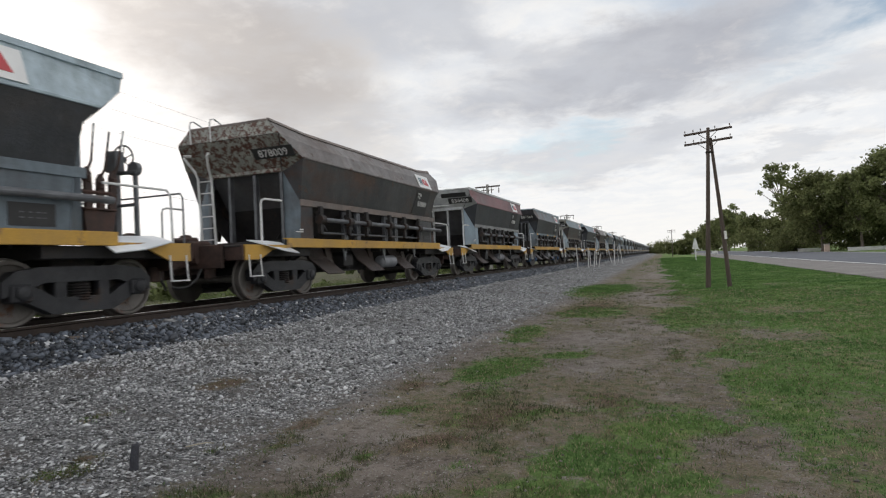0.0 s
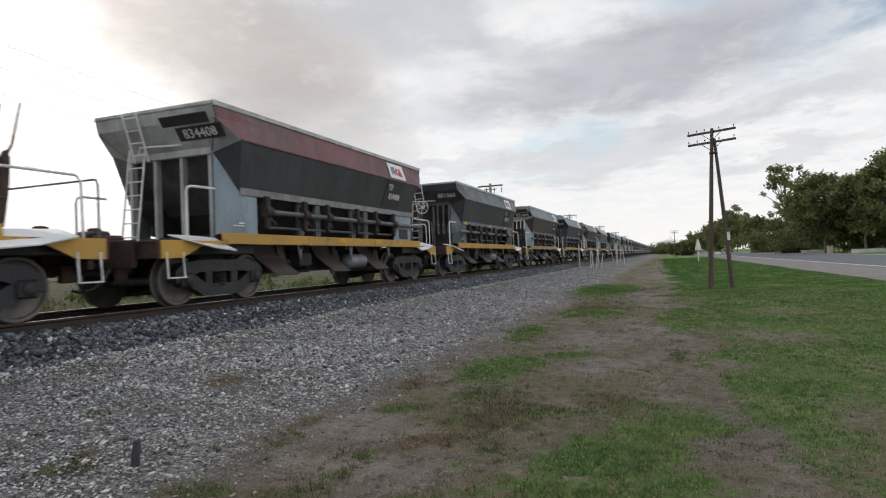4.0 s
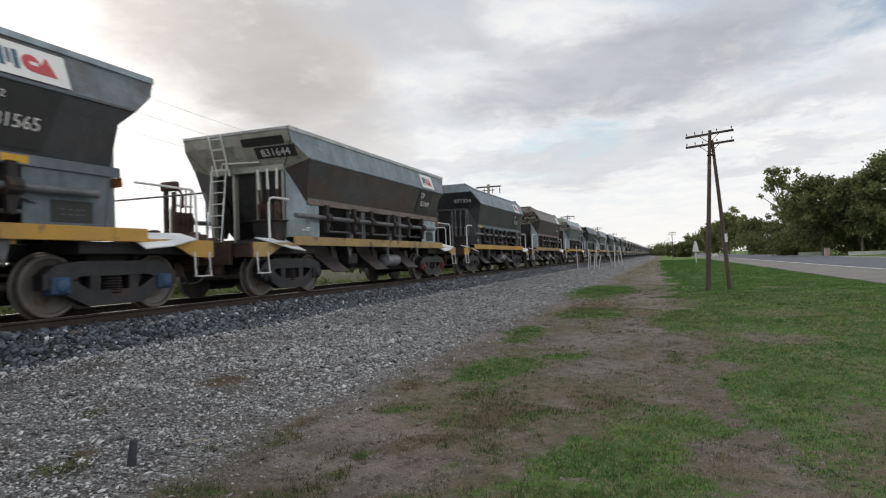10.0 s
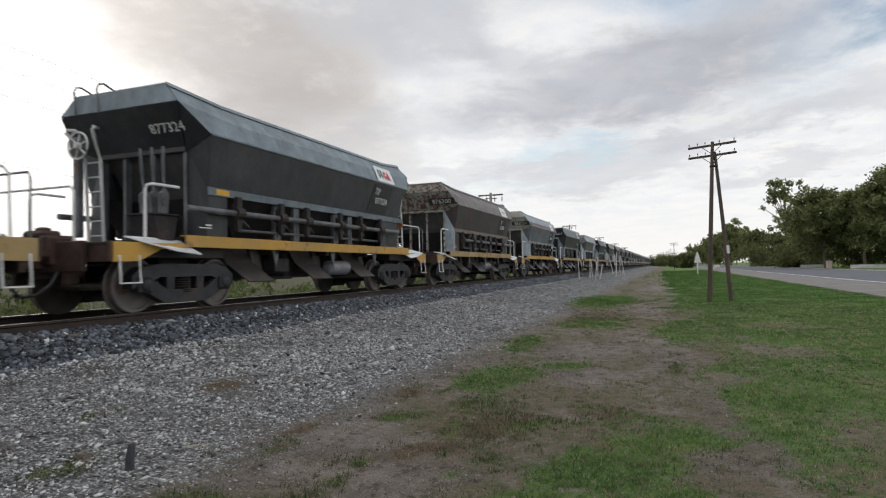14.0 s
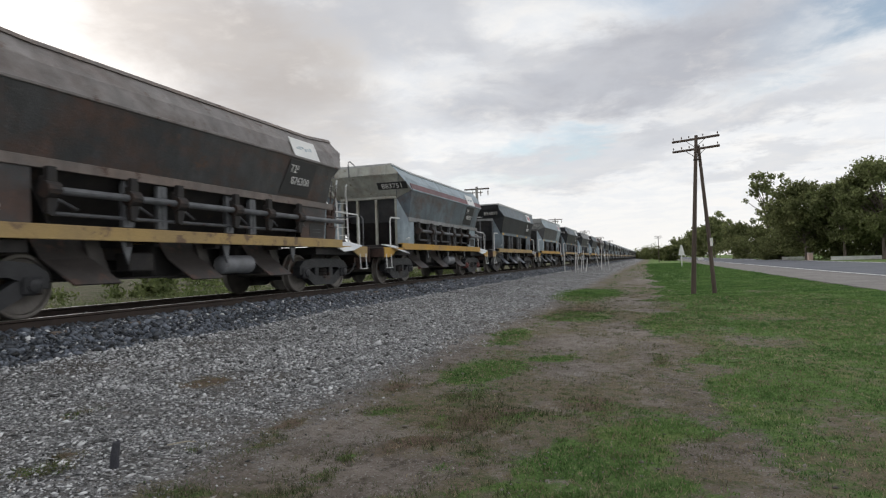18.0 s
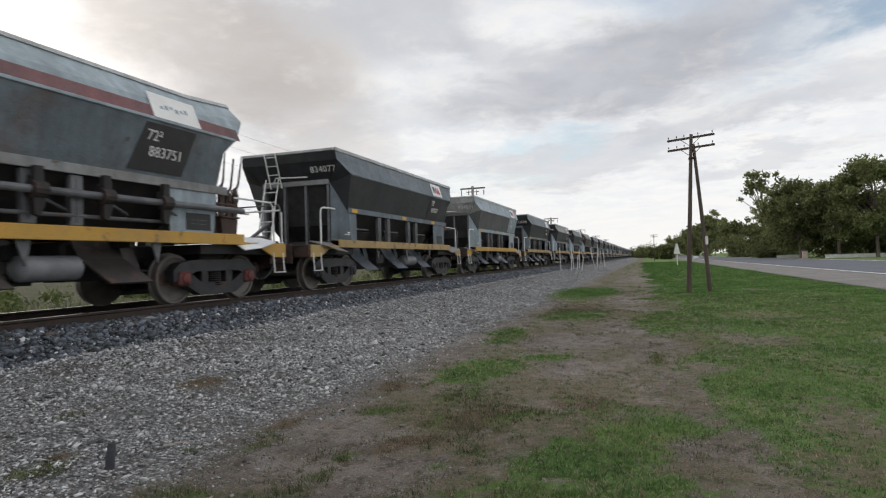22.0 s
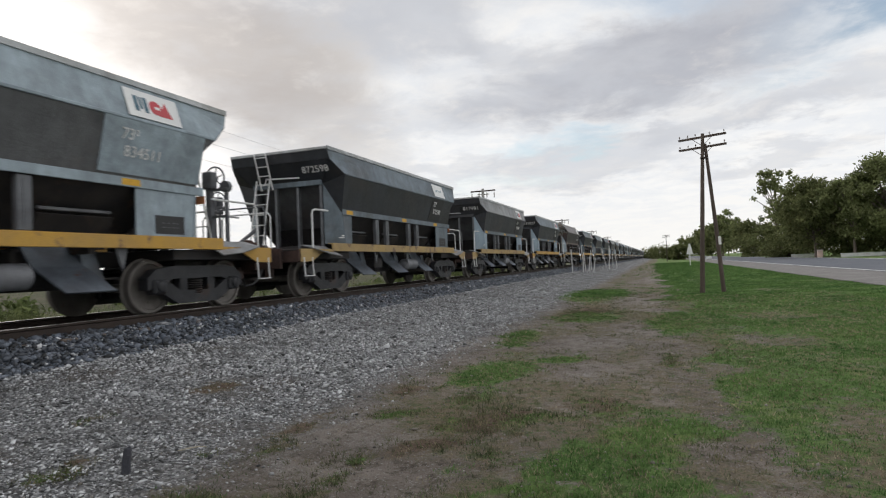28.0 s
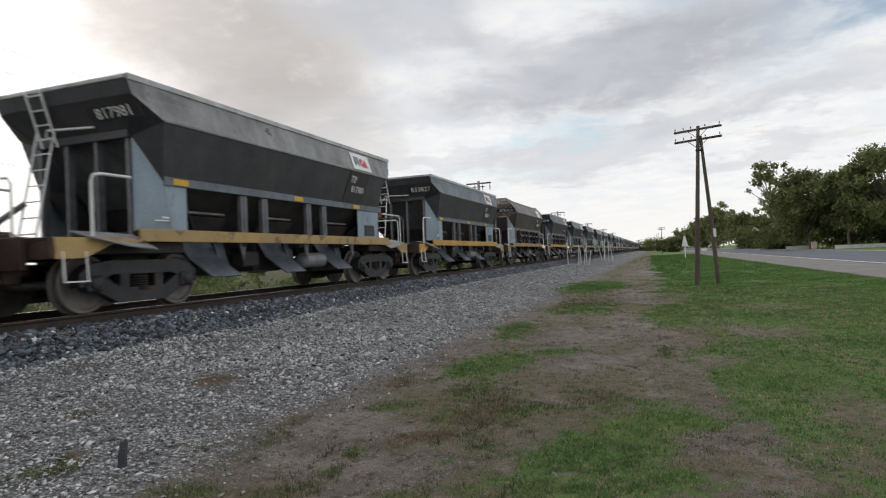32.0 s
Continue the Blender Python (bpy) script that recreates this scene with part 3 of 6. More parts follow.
def handwheel_geo():
    ring = [(0.24 * math.cos(2 * math.pi * k / 20), 0, 0.24 * math.sin(2 * math.pi * k / 20)) for k in range(21)]
    spokes = [tube([(0, 0, 0), (0.23 * math.cos(a), 0, 0.23 * math.sin(a))], 0.012, 5) for a in (0.3, 1.35, 2.4, 3.44, 4.49, 5.54)]
    return joined(tube(ring, 0.018, 6), lathe([(-0.05, 0.05), (0.05, 0.05)], 10, "y"), *spokes)


def stirrup_geo(s, e):
    x = s * 1.40
    return joined(tube([(x, e * 5.98, 0.92), (x + s * 0.03, e * 5.98, 0.50), (x + s * 0.03, e * 5.62, 0.50), (x, e * 5.62, 0.92)], 0.018, 6), box(x + s * 0.03, e * 5.8, 0.50, 0.07, 0.36, 0.02))


def coupler_geo(e):
    return joined(box(0, e * 6.28, 0.86, 0.34, 0.36, 0.28, 0.03), box(0.05, e * 6.50, 0.86, 0.26, 0.26, 0.32, 0.05), box(-0.12, e * 6.62, 0.86, 0.12, 0.18, 0.30, 0.04), box(0, e * 6.0, 0.86, 0.5, 0.3, 0.36, 0.03))


def draft_geo(e):
    """Draft gear pocket behind the coupler: a rusty casting with ribs and a bolted cap."""
    return joined(box(0, e * 6.08, 1.0, 0.86, 0.42, 0.48, 0.05), box(0, e * 6.14, 1.26, 0.44, 0.34, 0.12, 0.04), box(0.3, e * 6.32, 1.06, 0.16, 0.12, 0.34, 0.03), box(-0.3, e * 6.32, 1.06, 0.16, 0.12, 0.34, 0.03), box(0, e * 5.9, 0.68, 0.7, 0.5, 0.2, 0.04), lathe([(1.28, 0.12), (1.36, 0.11), (1.38, 0.05)], 10, "z", (0.0, e * 6.12, 0)))


def hose_geo(e):
    return tube([(0.45, e * 6.2, 0.72), (0.46, e * 6.35, 0.50), (0.40, e * 6.5, 0.36), (0.28, e * 6.62, 0.33), (0.18, e * 6.70, 0.36)], 0.025, 6)


def lower_flank(w, kind, mats, form, marks, long_shaft, near_shaft):
    """What fills the flank between the sill and the hopper: gussets, posts, door gear."""
    for s in (1, -1):
        for e in (-1, 1):
            by = FORMS[form]["beam"][1] - (SHORTS[form] if e > 0 else 0.0)
            cy = (3.98 if e < 0 else 3.88) if form == "straight" else (4.17 if e < 0 else 3.75)
            ly = abs(corners(form, s, e)["low"][1]) if form == "arched" or e > 0 else 4.12
            part("gusset_plate", shared("gusset_%s%d%d" % (form, s, e), lambda: quadplate((s * 1.03, e * by, 1.27), (s * 1.39, e * cy, 1.27), (s * 1.39, e * ly, 2.10), (s * 1.03, e * by, 2.80), 0.02)), mats["gusset"], w)
            part("side_gusset", shared("side_gusset_%s%d%d" % (form, s, e), lambda: (
                prism([(e * cy, 1.27), (e * ly, 2.04), (e * 3.64 if e < 0 else 2.7, 2.04), (e * 3.64 if e < 0 else 2.7, 1.27)], "x", s * 1.37, s * 1.39))), mats["side_gusset"], w)
        part("flank_rail", shared("flank_rail%d" % s, lambda: box(s * 1.405, 0, 2.08, 0.03, 8.3, 0.15, 0.008)), mats["flank_rail"], w)
        for y in (-2.08, -1.40, 0.28, 0.98):
            part("flank_post", shared("flank_post%d" % s, lambda: joined(box(s * 1.33, 0, 1.64, 0.10, 0.20, 0.72, 0.01), box(s * 1.385, 0, 1.64, 0.012, 0.05, 0.62))), M["steel"], w, "", pose(0, y, 0))
        if kind == "rods":
            y0, y1 = -4.75 if near_shaft else -3.45, 4.5 if long_shaft else 3.7
            part("door_shaft", shared("door_shaft%d%s%s" % (s, y0, y1), lambda: tube([(s * 1.49, y0, 1.72), (s * 1.49, y1, 1.72)], 0.055, 12)), M["steel"], w)
            for y in (-3.45, -2.11, -1.15, 0.31, 1.36, 2.5):
                part("shaft_lever", shared("shaft_lever%d" % s, lambda: joined(lathe([(-0.10, 0.115), (0.10, 0.115)], 12, "y", (s * 1.49, 0, 1.72)), prism([(-0.07, 1.72), (-0.05, 2.03), (0.07, 2.03), (0.09, 1.55), (0.02, 1.36), (-0.06, 1.40)], "x", s * 1.44, s * 1.52), box(s * 1.42, 0.02, 1.86, 0.12, 0.16, 0.1, 0.015))), M["under"], w, "", pose(0, y, 0))
                part("link_rod", shared("link_rod%d" % s, lambda: tube([(s * 1.5, 0.05, 1.62), (s * 1.3, 0.55, 1.50)], 0.022, 6)), M["steel"], w, "", pose(0, y, 0))
            part("lower_shaft", shared("lower_shaft%d" % s, lambda: tube([(s * 1.36, -3.3, 1.42), (s * 1.36, 3.4, 1.42)], 0.03, 8)), M["steel"], w)
        else:
            for y in (-2.95, -0.7, 1.9):
                part("door_bar", shared("door_bar%d" % s, lambda: box(s * 1.12, 0, 1.62, 0.05, 1.15, 0.05, 0.01)), M["steel"], w, "", pose(0, y, 0))
                part("outlet_door", shared("outlet_door%d" % s, lambda: quadplate((s * 1.15, -0.6, 1.55), (s * 1.15, 0.6, 1.55), (s * 0.95, 0.6, 1.25), (s * 0.95, -0.6, 1.25), 0.02)), M["under"], w, "", pose(0, y, 0))
        for y, dz in marks:
            part("amber_mark", shared("amber_mark%d" % s, lambda: box(s * 1.419, 0, 2.08, 0.008, 0.34, 0.10)), M["mark"], w, "amber reflector mark", pose(0, y, dz))


def underside(w, mats, chute):
    for s in (1, -1):
        part("side_sill", shared("side_sill%d" % s, lambda: joined(box(s * 1.38, 0, 1.17, 0.05, 9.3, 0.20, 0.008), box(s * 1.33, 0, 1.265, 0.14, 9.3, 0.02))), mats["sill"], w)
        for e in (-1, 1):
            sole = [(e * 6.08, 0.82), (e * 6.08, 1.12), (e * 4.66, 1.12), (e * 4.66, 1.06), (e * 5.20, 1.02), (e * 5.62, 0.83)]
            part("headstock_wing", shared("headstock_wing%d%d" % (s, e), lambda: prism(sole, "x", s * 1.36, s * 1.40)), mats["sill"], w)
            part("step_stirrup", shared("stirrup%d%d" % (s, e), lambda: stirrup_geo(s, e)), M["white"], w, "white-painted step")
            part("corner_plate", shared("corner_plate%d%d" % (s, e), lambda: joined(quadplate((s * 1.08, e * 5.62, 1.235), (s * 1.50, e * 5.58, 1.12), (s * 1.56, e * 5.0, 1.00), (s * 1.08, e * 5.02, 1.225), 0.02), quadplate((s * 1.08, e * 5.02, 1.225), (s * 1.56, e * 5.0, 1.00), (s * 1.55, e * 4.46, 0.95), (s * 1.08, e * 4.5, 1.20), 0.02))), mats["plate"], w, "sloping corner plate")
    for e in (-1, 1):
        part("headstock", shared("headstock%d" % e, lambda: joined(box(0, e * 6.19, 0.91, 1.9, 0.10, 0.46, 0.012), box(0.55, e * 6.1, 0.62, 0.12, 0.22, 0.26, 0.02), box(-0.55, e * 6.1, 0.62, 0.12, 0.22, 0.26, 0.02))), M["coupler"], w, "rust-brown headstock")
        for s in (1, -1):
            part("headstock_corner", shared("headstock_corner%d" % e, lambda: box(0, e * 6.12, 0.97, 0.42, 0.06, 0.30, 0.01)), M["coupler"], w, "", pose(s * 1.17, 0, 0))
        part("end_platform", shared("end_platform%d" % e, lambda: box(0, e * 5.45, 1.095, 2.7, 1.42, 0.04, 0.006)), M["under"], w)
        part("coupler", shared("coupler%d" % e, lambda: coupler_geo(e)), M["coupler"], w, "rusty brown coupler")
        part("draft_gear", shared("draft_gear%d" % e, lambda: draft_geo(e)), M["coupler"], w, "rusty brown casting behind the coupler")
        part("brake_hose", shared("brake_hose%d" % e, lambda: hose_geo(e), True), M["black"], w)
        part("body_bolster", shared("body_bolster%d" % e, lambda: joined(box(0, e * 4.86, 0.98, 2.5, 2.55, 0.18, 0.01), box(0, e * 4.36, 0.84, 1.7, 0.7, 0.16, 0.02))), M["under"], w)
        part("end_sill", shared("end_stub%d" % e, lambda: box(0, e * 4.38, 1.19, 2.0, 0.12, 0.14, 0.01)), M["under"], w)
    part("centre_sill", shared("centre_sill", lambda: joined(box(0, 0, 0.94, 0.36, 12.3, 0.26, 0.01), box(0, -2.0, 1.06, 2.6, 0.12, 0.14), box(0, 2.0, 1.06, 2.6, 0.12, 0.14), box(0, 0, 1.06, 2.6, 0.12, 0.14))), M["under"], w)
    for y in (-3.3, -1.0, 1.25):
        for s in (1, -1):
            part("discharge_chute", shared("chute%d" % s, lambda: joined(
                quadplate((s * 0.85, 0, 1.10), (s * 0.85, 0.80, 1.10), (s * 1.0, 0.86, 0.80), (s * 1.0, 0.06, 0.80), 0.025),
                quadplate((s * 1.0, 0.06, 0.80), (s * 1.0, 0.86, 0.80), (s * 1.36, 1.08, 0.43), (s * 1.36, 0.28, 0.43), 0.025),
                prism([(0.72, 1.10), (0.98, 1.10), (1.22, 0.5), (1.04, 0.47), (0.84, 0.80)], "x", s * 1.0, s * 1.02))), chute, w, "", pose(0, y, 0))
            part("chute_hanger", shared("hanger%d" % s, lambda: prism([(-0.10, 1.08), (0.12, 1.08), (0.03, 0.72)], "x", s * 1.26, s * 1.29)), M["steel"], w, "", pose(0, y + 1.25, 0))
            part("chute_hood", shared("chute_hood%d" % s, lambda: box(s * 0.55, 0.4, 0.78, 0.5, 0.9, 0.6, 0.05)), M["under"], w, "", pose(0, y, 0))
    part("air_tank", shared("air_tank", lambda: lathe([(-0.47, 0.06), (-0.45, 0.14), (-0.41, 0.18), (0.41, 0.18), (0.45, 0.14), (0.47, 0.06)], 18, "y", (1.12, 0.72, 0.69)), True), M["tank"], w, "grey cylindrical air tank")
    part("valve_box", shared("valve_box", lambda: box(1.0, -1.62, 0.76, 0.3, 0.5, 0.3, 0.02)), M["under"], w)
    part("brake_rod", shared("brake_rod", lambda: joined(tube([(0.75, -3.4, 0.62), (0.75, 3.4, 0.62)], 0.02, 6), tube([(-0.6, -3.4, 0.55), (-0.6, 3.4, 0.55)], 0.02, 6), tube([(1.0, -3.2, 0.5), (1.0, -0.4, 0.5)], 0.015, 6))), M["under"], w)


def end_gear(w, form, style, mats):
    for e in (-1, 1):
        by = FORMS[form]["beam"][1] - (SHORTS[form] if e > 0 else 0.0)
        part("end_beam", shared("end_beam_%s%d" % (form, e), lambda: box(0, e * (by + 0.03), 2.88 if form == "straight" else 2.86, 2.06, 0.10, 0.21 if form == "straight" else 0.15, 0.012)), mats["beam"], w)
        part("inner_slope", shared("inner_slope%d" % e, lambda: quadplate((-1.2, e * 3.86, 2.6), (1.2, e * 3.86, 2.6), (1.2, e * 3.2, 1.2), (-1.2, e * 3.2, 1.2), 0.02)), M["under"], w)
        for x in ((-0.98, -0.36, 0.3, 0.98) if form == "straight" else (-1.0, -0.42, 0.28, 1.0)):
            part("end_post", shared("end_post_%s%d" % (form, e), lambda: joined(box(0, e * (by - 0.04), 1.95, 0.03, 0.14, 1.68, 0.006), box(0, e * (by + 0.035), 1.95, 0.07, 0.014, 1.68))), mats["post"], w, "", pose(x, 0, 0))
    # near end: ladder, rails, a brake wheel where one is seen
    lx = style.get("ladder", -0.62 if form == "straight" else -0.84)
    lean = style.get("lean", 0.25)
    if form == "arched":
        rails = [tube([(q * 0.19, -4.5, 1.12), (q * 0.19, -4.58, 2.75), (q * 0.20, -4.66, 2.92), (q * 0.33, -4.86, 3.22), (q * 0.34, -4.84, 3.27), (q * 0.26, -4.70, 3.28)], 0.03, 7) for q in (-1, 1)]
        rungs = [tube([(-0.19, -4.5 - 0.05 * k / 7, 1.35 + 0.27 * k), (0.19, -4.5 - 0.05 * k / 7, 1.35 + 0.27 * k)], 0.014, 5) for k in range(6)]
        part("ladder", shared("tall_ladder", lambda: joined(*rails, *rungs), True), M["white"], w, "white-painted ladder with splayed top", pose(lx, 0, 0))
    else:
        part("ladder", shared("ladder%s" % lean, lambda: ladder_geo(-0.2, 0.2, -4.62 - lean, 1.12, -4.62, 3.0, 7)), M["white"], w, "white-painted ladder", pose(lx, 0, 0))
    if not style.get("levers"):
        src = SHARED["tall_ladder" if form == "arched" else "ladder%s" % lean]
        part("far_ladder", src, M["white"], w, "white-painted ladder", pose(-lx, -SHORTS[form], 0, 0, 0, 180))
    if form == "arched":
        for x in (-0.28, 0.28):
            part("grab_hoop", shared("grab_hoop", lambda: tube([(0, -4.81, 3.52), (0, -4.84, 3.94), (0, -4.8, 4.03), (0, -4.7, 4.06), (0.0, -4.0, 3.84)], 0.018, 6), True), M["white"] if style.get("white_hoops") else M["steel"], w, "", pose(x - 0.70, 0, 0))
    else:
        part("beam_rail", shared("beam_rail", lambda: tube([(-0.5, -4.7, 2.9), (-0.45, -4.72, 3.0), (0.45, -4.6, 2.98)], 0.02, 6), True), M["white"], w, "white grab rail on the end beam")
        part("end_grab", shared("end_grab", lambda: ladder_geo(-0.17, 0.17, -4.66, 2.72, -4.95, 3.62, 4)), M["white"], w, "white upper ladder on the end wall", pose(lx + 0.15, 0, 0))
    for s in (1, -1):
        part("corner_rail", shared("corner_rail%d" % s, lambda: tube([(s * 1.3, -5.42, 1.12), (s * 1.3, -5.42, 1.95), (s * 1.3, -5.38, 2.04), (s * 1.3, -5.28, 2.07), (s * 1.33, -4.75, 2.07)], 0.024, 8), True), M["white"], w, "bent white handrail")
    if style.get("front_rail", True):
        part("front_rail", shared("front_rail", lambda: tube([(-1.3, -6.1, 1.12), (-1.3, -6.1, 1.9), (-1.25, -6.1, 1.98), (0.55, -6.1, 1.98), (0.62, -6.1, 1.9), (0.62, -6.1, 1.12)], 0.02, 8), True), M["white"], w, "white tubular handrail")
    if style.get("near_wheel"):
        part("brake_stand", shared("brake_stand", lambda: joined(box(-0.16, 0.14, -0.72, 0.14, 0.12, 1.8, 0.015), box(-0.14, 0.12, 0.0, 0.26, 0.16, 0.34, 0.02))), M["steel"], w, "", pose(*style["near_wheel"]))
        part("hand_wheel", shared("hand_wheel", handwheel_geo, True), M["white"], w, "white spoked brake wheel", pose(*style["near_wheel"]))
    if style.get("side_wheel"):
        part("brake_stand", shared("side_stand", lambda: joined(box(-1.22, -5.8, 1.6, 0.09, 0.09, 1.0, 0.01), box(-1.05, -5.8, 1.6, 0.05, 0.05, 1.0, 0.01), box(-1.15, -5.8, 2.28, 0.30, 0.2, 0.42, 0.02), tube([(-0.9, -5.75, 1.12), (-0.35, -5.2, 1.75)], 0.05, 6))), M["steel"], w)
        part("hand_wheel", shared("hand_wheel", handwheel_geo, True), M["steel"], w, "grey spoked brake wheel", pose(-0.98, -5.95, 2.35))
    if style.get("near_levers"):
        rusty = style.get("rusty_levers")
        for k, x in enumerate((0.74, 0.87, 1.0)):
            lever = part("door_lever", shared("near_lever", lambda: joined(prism([(-4.92, 1.14), (-4.70, 1.14), (-4.74, 1.62), (-4.72, 1.98), (-4.80, 2.06), (-4.90, 1.98), (-4.88, 1.62)], "x", -0.03, 0.03), lathe([(-0.05, 0.07), (0.05, 0.07)], 10, "x", (0, -4.81, 1.84)), tube([(0, -4.80, 1.9), (0.01, -4.84, 2.3), (0.05, -4.90, 2.74)], [0.028, 0.024, 0.018], 6))), M["lever"] if rusty else M["steel"], w, "", pose(x, 0, 0, 0, 2.5 * k - 3, 0))
            part("lever_grip", shared("near_grip", lambda: tube([(0.01, -4.842, 2.32), (0.03, -4.87, 2.5), (0.05, -4.902, 2.76)], [0.034, 0.03, 0.026], 7)), M["white"] if rusty else M["steel"], lever)
        part("lever_box", shared("lever_box", lambda: joined(prism([(-5.08, 1.60), (-4.58, 1.60), (-4.68, 1.12), (-4.96, 1.12)], "x", 0.60, 1.14), box(0.87, -4.83, 1.62, 0.62, 0.56, 0.03, 0.006))), M["under"], w, "dark tapering lever box")
    if style.get("across_levers"):
        part("bracket_stand", shared("bracket_stand", lambda: joined(box(-1.1, -5.75, 1.75, 0.08, 0.10, 1.3, 0.01), box(-0.92, -5.72, 1.7, 0.06, 0.08, 1.2, 0.01), box(-1.0, -5.74, 2.42, 0.42, 0.16, 0.2, 0.03), tube([(-0.82, -5.74, 2.4), (-0.68, -5.7, 2.2), (-0.74, -5.66, 1.95)], 0.025, 6))), M["lever"], w, "rusty bracket on an upright")
        for k in range(4):
            lever = part("door_lever", shared("across_lever", lambda: joined(prism([(-0.08, 1.14), (0.08, 1.14), (0.05, 1.9), (-0.05, 1.9)], "x", -1.2, -1.14), box(-1.17, 0, 1.72, 0.14, 0.10, 0.16, 0.015), tube([(-1.17, 0, 1.88), (-1.16, 0.02, 2.4)], [0.02, 0.014], 6))), M["lever"], w, "", pose(0, -5.42 + 0.15 * k, 0))
            part("lever_grip", shared("across_grip", lambda: tube([(-1.168, 0.004, 2.02), (-1.16, 0.02, 2.42)], 0.024, 6)), M["white"], lever)
    if style.get("levers"):
        part("lever_frame", shared("lever_frame", lambda: joined(prism([(4.36, 1.62), (4.88, 1.60), (4.80, 1.12), (4.42, 1.12)], "x", 0.80, 1.08), box(0.94, 4.62, 1.63, 0.36, 0.56, 0.03, 0.006), tube([(0.94, 4.32, 1.9), (0.94, 4.92, 1.9)], 0.03, 8))), M["lever"], w, "rusty tapering lever frame")
        for k in range(4):
            part("door_lever", shared("door_lever", lambda: joined(prism([(-0.06, 1.2), (0.05, 1.2), (0.07, 1.75), (0.05, 2.12), (-0.02, 2.2), (-0.07, 2.1), (-0.05, 1.7)], "x", 0.90, 0.96), box(0.93, 0.0, 2.02, 0.12, 0.09, 0.12, 0.015), tube([(0.92, 0.0, 2.1), (0.95, 0.06, 2.3), (0.97, 0.1, 2.85)], [0.03, 0.022, 0.014], 6))), M["lever"], w, "", pose(0, 4.44 + 0.115 * k, 0.08 * (k % 2), 3 - 3 * k))
            part("lever_grip", shared("lever_grip", lambda: tube([(0.955, 0.08, 2.5), (0.972, 0.105, 2.87)], 0.02, 6)), M["galva"] if k % 2 else M["steel"], w, "", pose(0, 4.44 + 0.115 * k, 0.08 * (k % 2), 3 - 3 * k))
    part("far_rail", shared("far_rail", lambda: tube([(1.3, 4.5, 2.0), (1.3, 5.7, 2.0), (1.3, 5.78, 1.92), (1.3, 5.8, 1.12)], 0.02, 8), True), M["white"], w)
    part("cross_rail", shared("cross_rail", lambda: tube([(1.3, 6.05, 1.12), (1.3, 6.05, 1.9), (1.25, 6.05, 1.98), (-1.25, 6.05, 1.98), (-1.3, 6.05, 1.9), (-1.3, 6.05, 1.12)], 0.017, 8), True), M["steel"], w)
    if style.get("far_wheel"):
        part("far_brake_stand", shared("far_brake_stand", lambda: joined(box(0.3, 5.6, 1.85, 0.13, 0.12, 1.5, 0.015), box(0.3, 5.6, 2.55, 0.24, 0.2, 0.36, 0.02), box(0.62, 5.72, 1.75, 0.07, 0.07, 1.3, 0.01), box(0.46, 5.66, 2.36, 0.5, 0.06, 0.06, 0.01), lathe([(5.66, 0.12), (5.76, 0.12)], 12, "y", (0.62, 0, 2.42)), box(0.5, 5.6, 1.8, 0.5, 0.05, 0.05))), M["steel"], w)
        part("far_hand_wheel", shared("hand_wheel", handwheel_geo, True), M["steel"], w, "", pose(0.3, 5.76, 2.62))


def flank_at(form, y, z, out=0.012):
    """The pose of a panel on the near flank at the height z."""
    c = FORMS[form]
    prof = [(c["mid_rim"][0], c["mid_rim"][2]), (c["shoulder"][0], c["shoulder"][2]), (c["knee"][0], c["knee"][2]), (c["low"][0], c["low"][2])]
    for (x0, z0), (x1, z1) in zip(prof, prof[1:]):
        if z1 <= z <= z0:
            q = (z - z1) / (z0 - z1)
            tilt = math.degrees(math.atan2(x1 - x0, z0 - z1))
            n = Vector((math.cos(radians(tilt)), 0, math.sin(radians(tilt))))
            p = Vector((x1 + (x0 - x1) * q, y, z)) + n * out
            return Matrix.Translation(p) @ Matrix.Rotation(radians(-tilt), 4, "Y") @ pose(0, 0, 0, 90, 0, 90)
    return None


def bars_geo(cols, cw, ch, gap):
    return joined(*[box((i - (len(cols) - 1) / 2) * (cw + gap), 0, 0, cw * c, ch, 0.004) for i, c in enumerate(cols)])


def logo(w, form, y=2.70, z=3.28, faded=False):
    panel = part("logo_panel", shared("logo_panel", lambda: box(0, 0, 0, 1.05, 0.47, 0.006)), M["logo_white"], w, "white panel with plain blue and red shapes", flank_at(form, y, z, 0.02))
    if faded:
        part("faded_shape", shared("logo_ghost", lambda: joined(*[box(-0.30 + 0.11 * i, 0.02 * (i % 3) - 0.02, 0.006, 0.07, 0.05 + 0.03 * (i % 2), 0.004) for i in range(6)])), P["sky_blue"], panel, "pale ghost of worn-off shapes")
    else:
        part("blue_shape", shared("logo_blue_bars", lambda: joined(box(-0.34, 0, 0.006, 0.07, 0.26, 0.004), box(-0.25, 0.02, 0.006, 0.05, 0.20, 0.004), box(-0.16, 0, 0.006, 0.07, 0.26, 0.004))), M["logo_blue"], panel)
        part("red_shape", shared("logo_red_swirl", lambda: joined(lathe([(0.004, 0.125), (0.008, 0.12)], 14, "z", (0.04, 0, 0)), prism([(0.08, -0.13), (0.36, -0.13), (0.25, 0.14)], "z", 0.004, 0.008))), M["logo_red"], panel)
        part("white_notch", shared("logo_notch", lambda: box(0.07, 0.0, 0.009, 0.1, 0.05, 0.003)), M["logo_white"], panel)


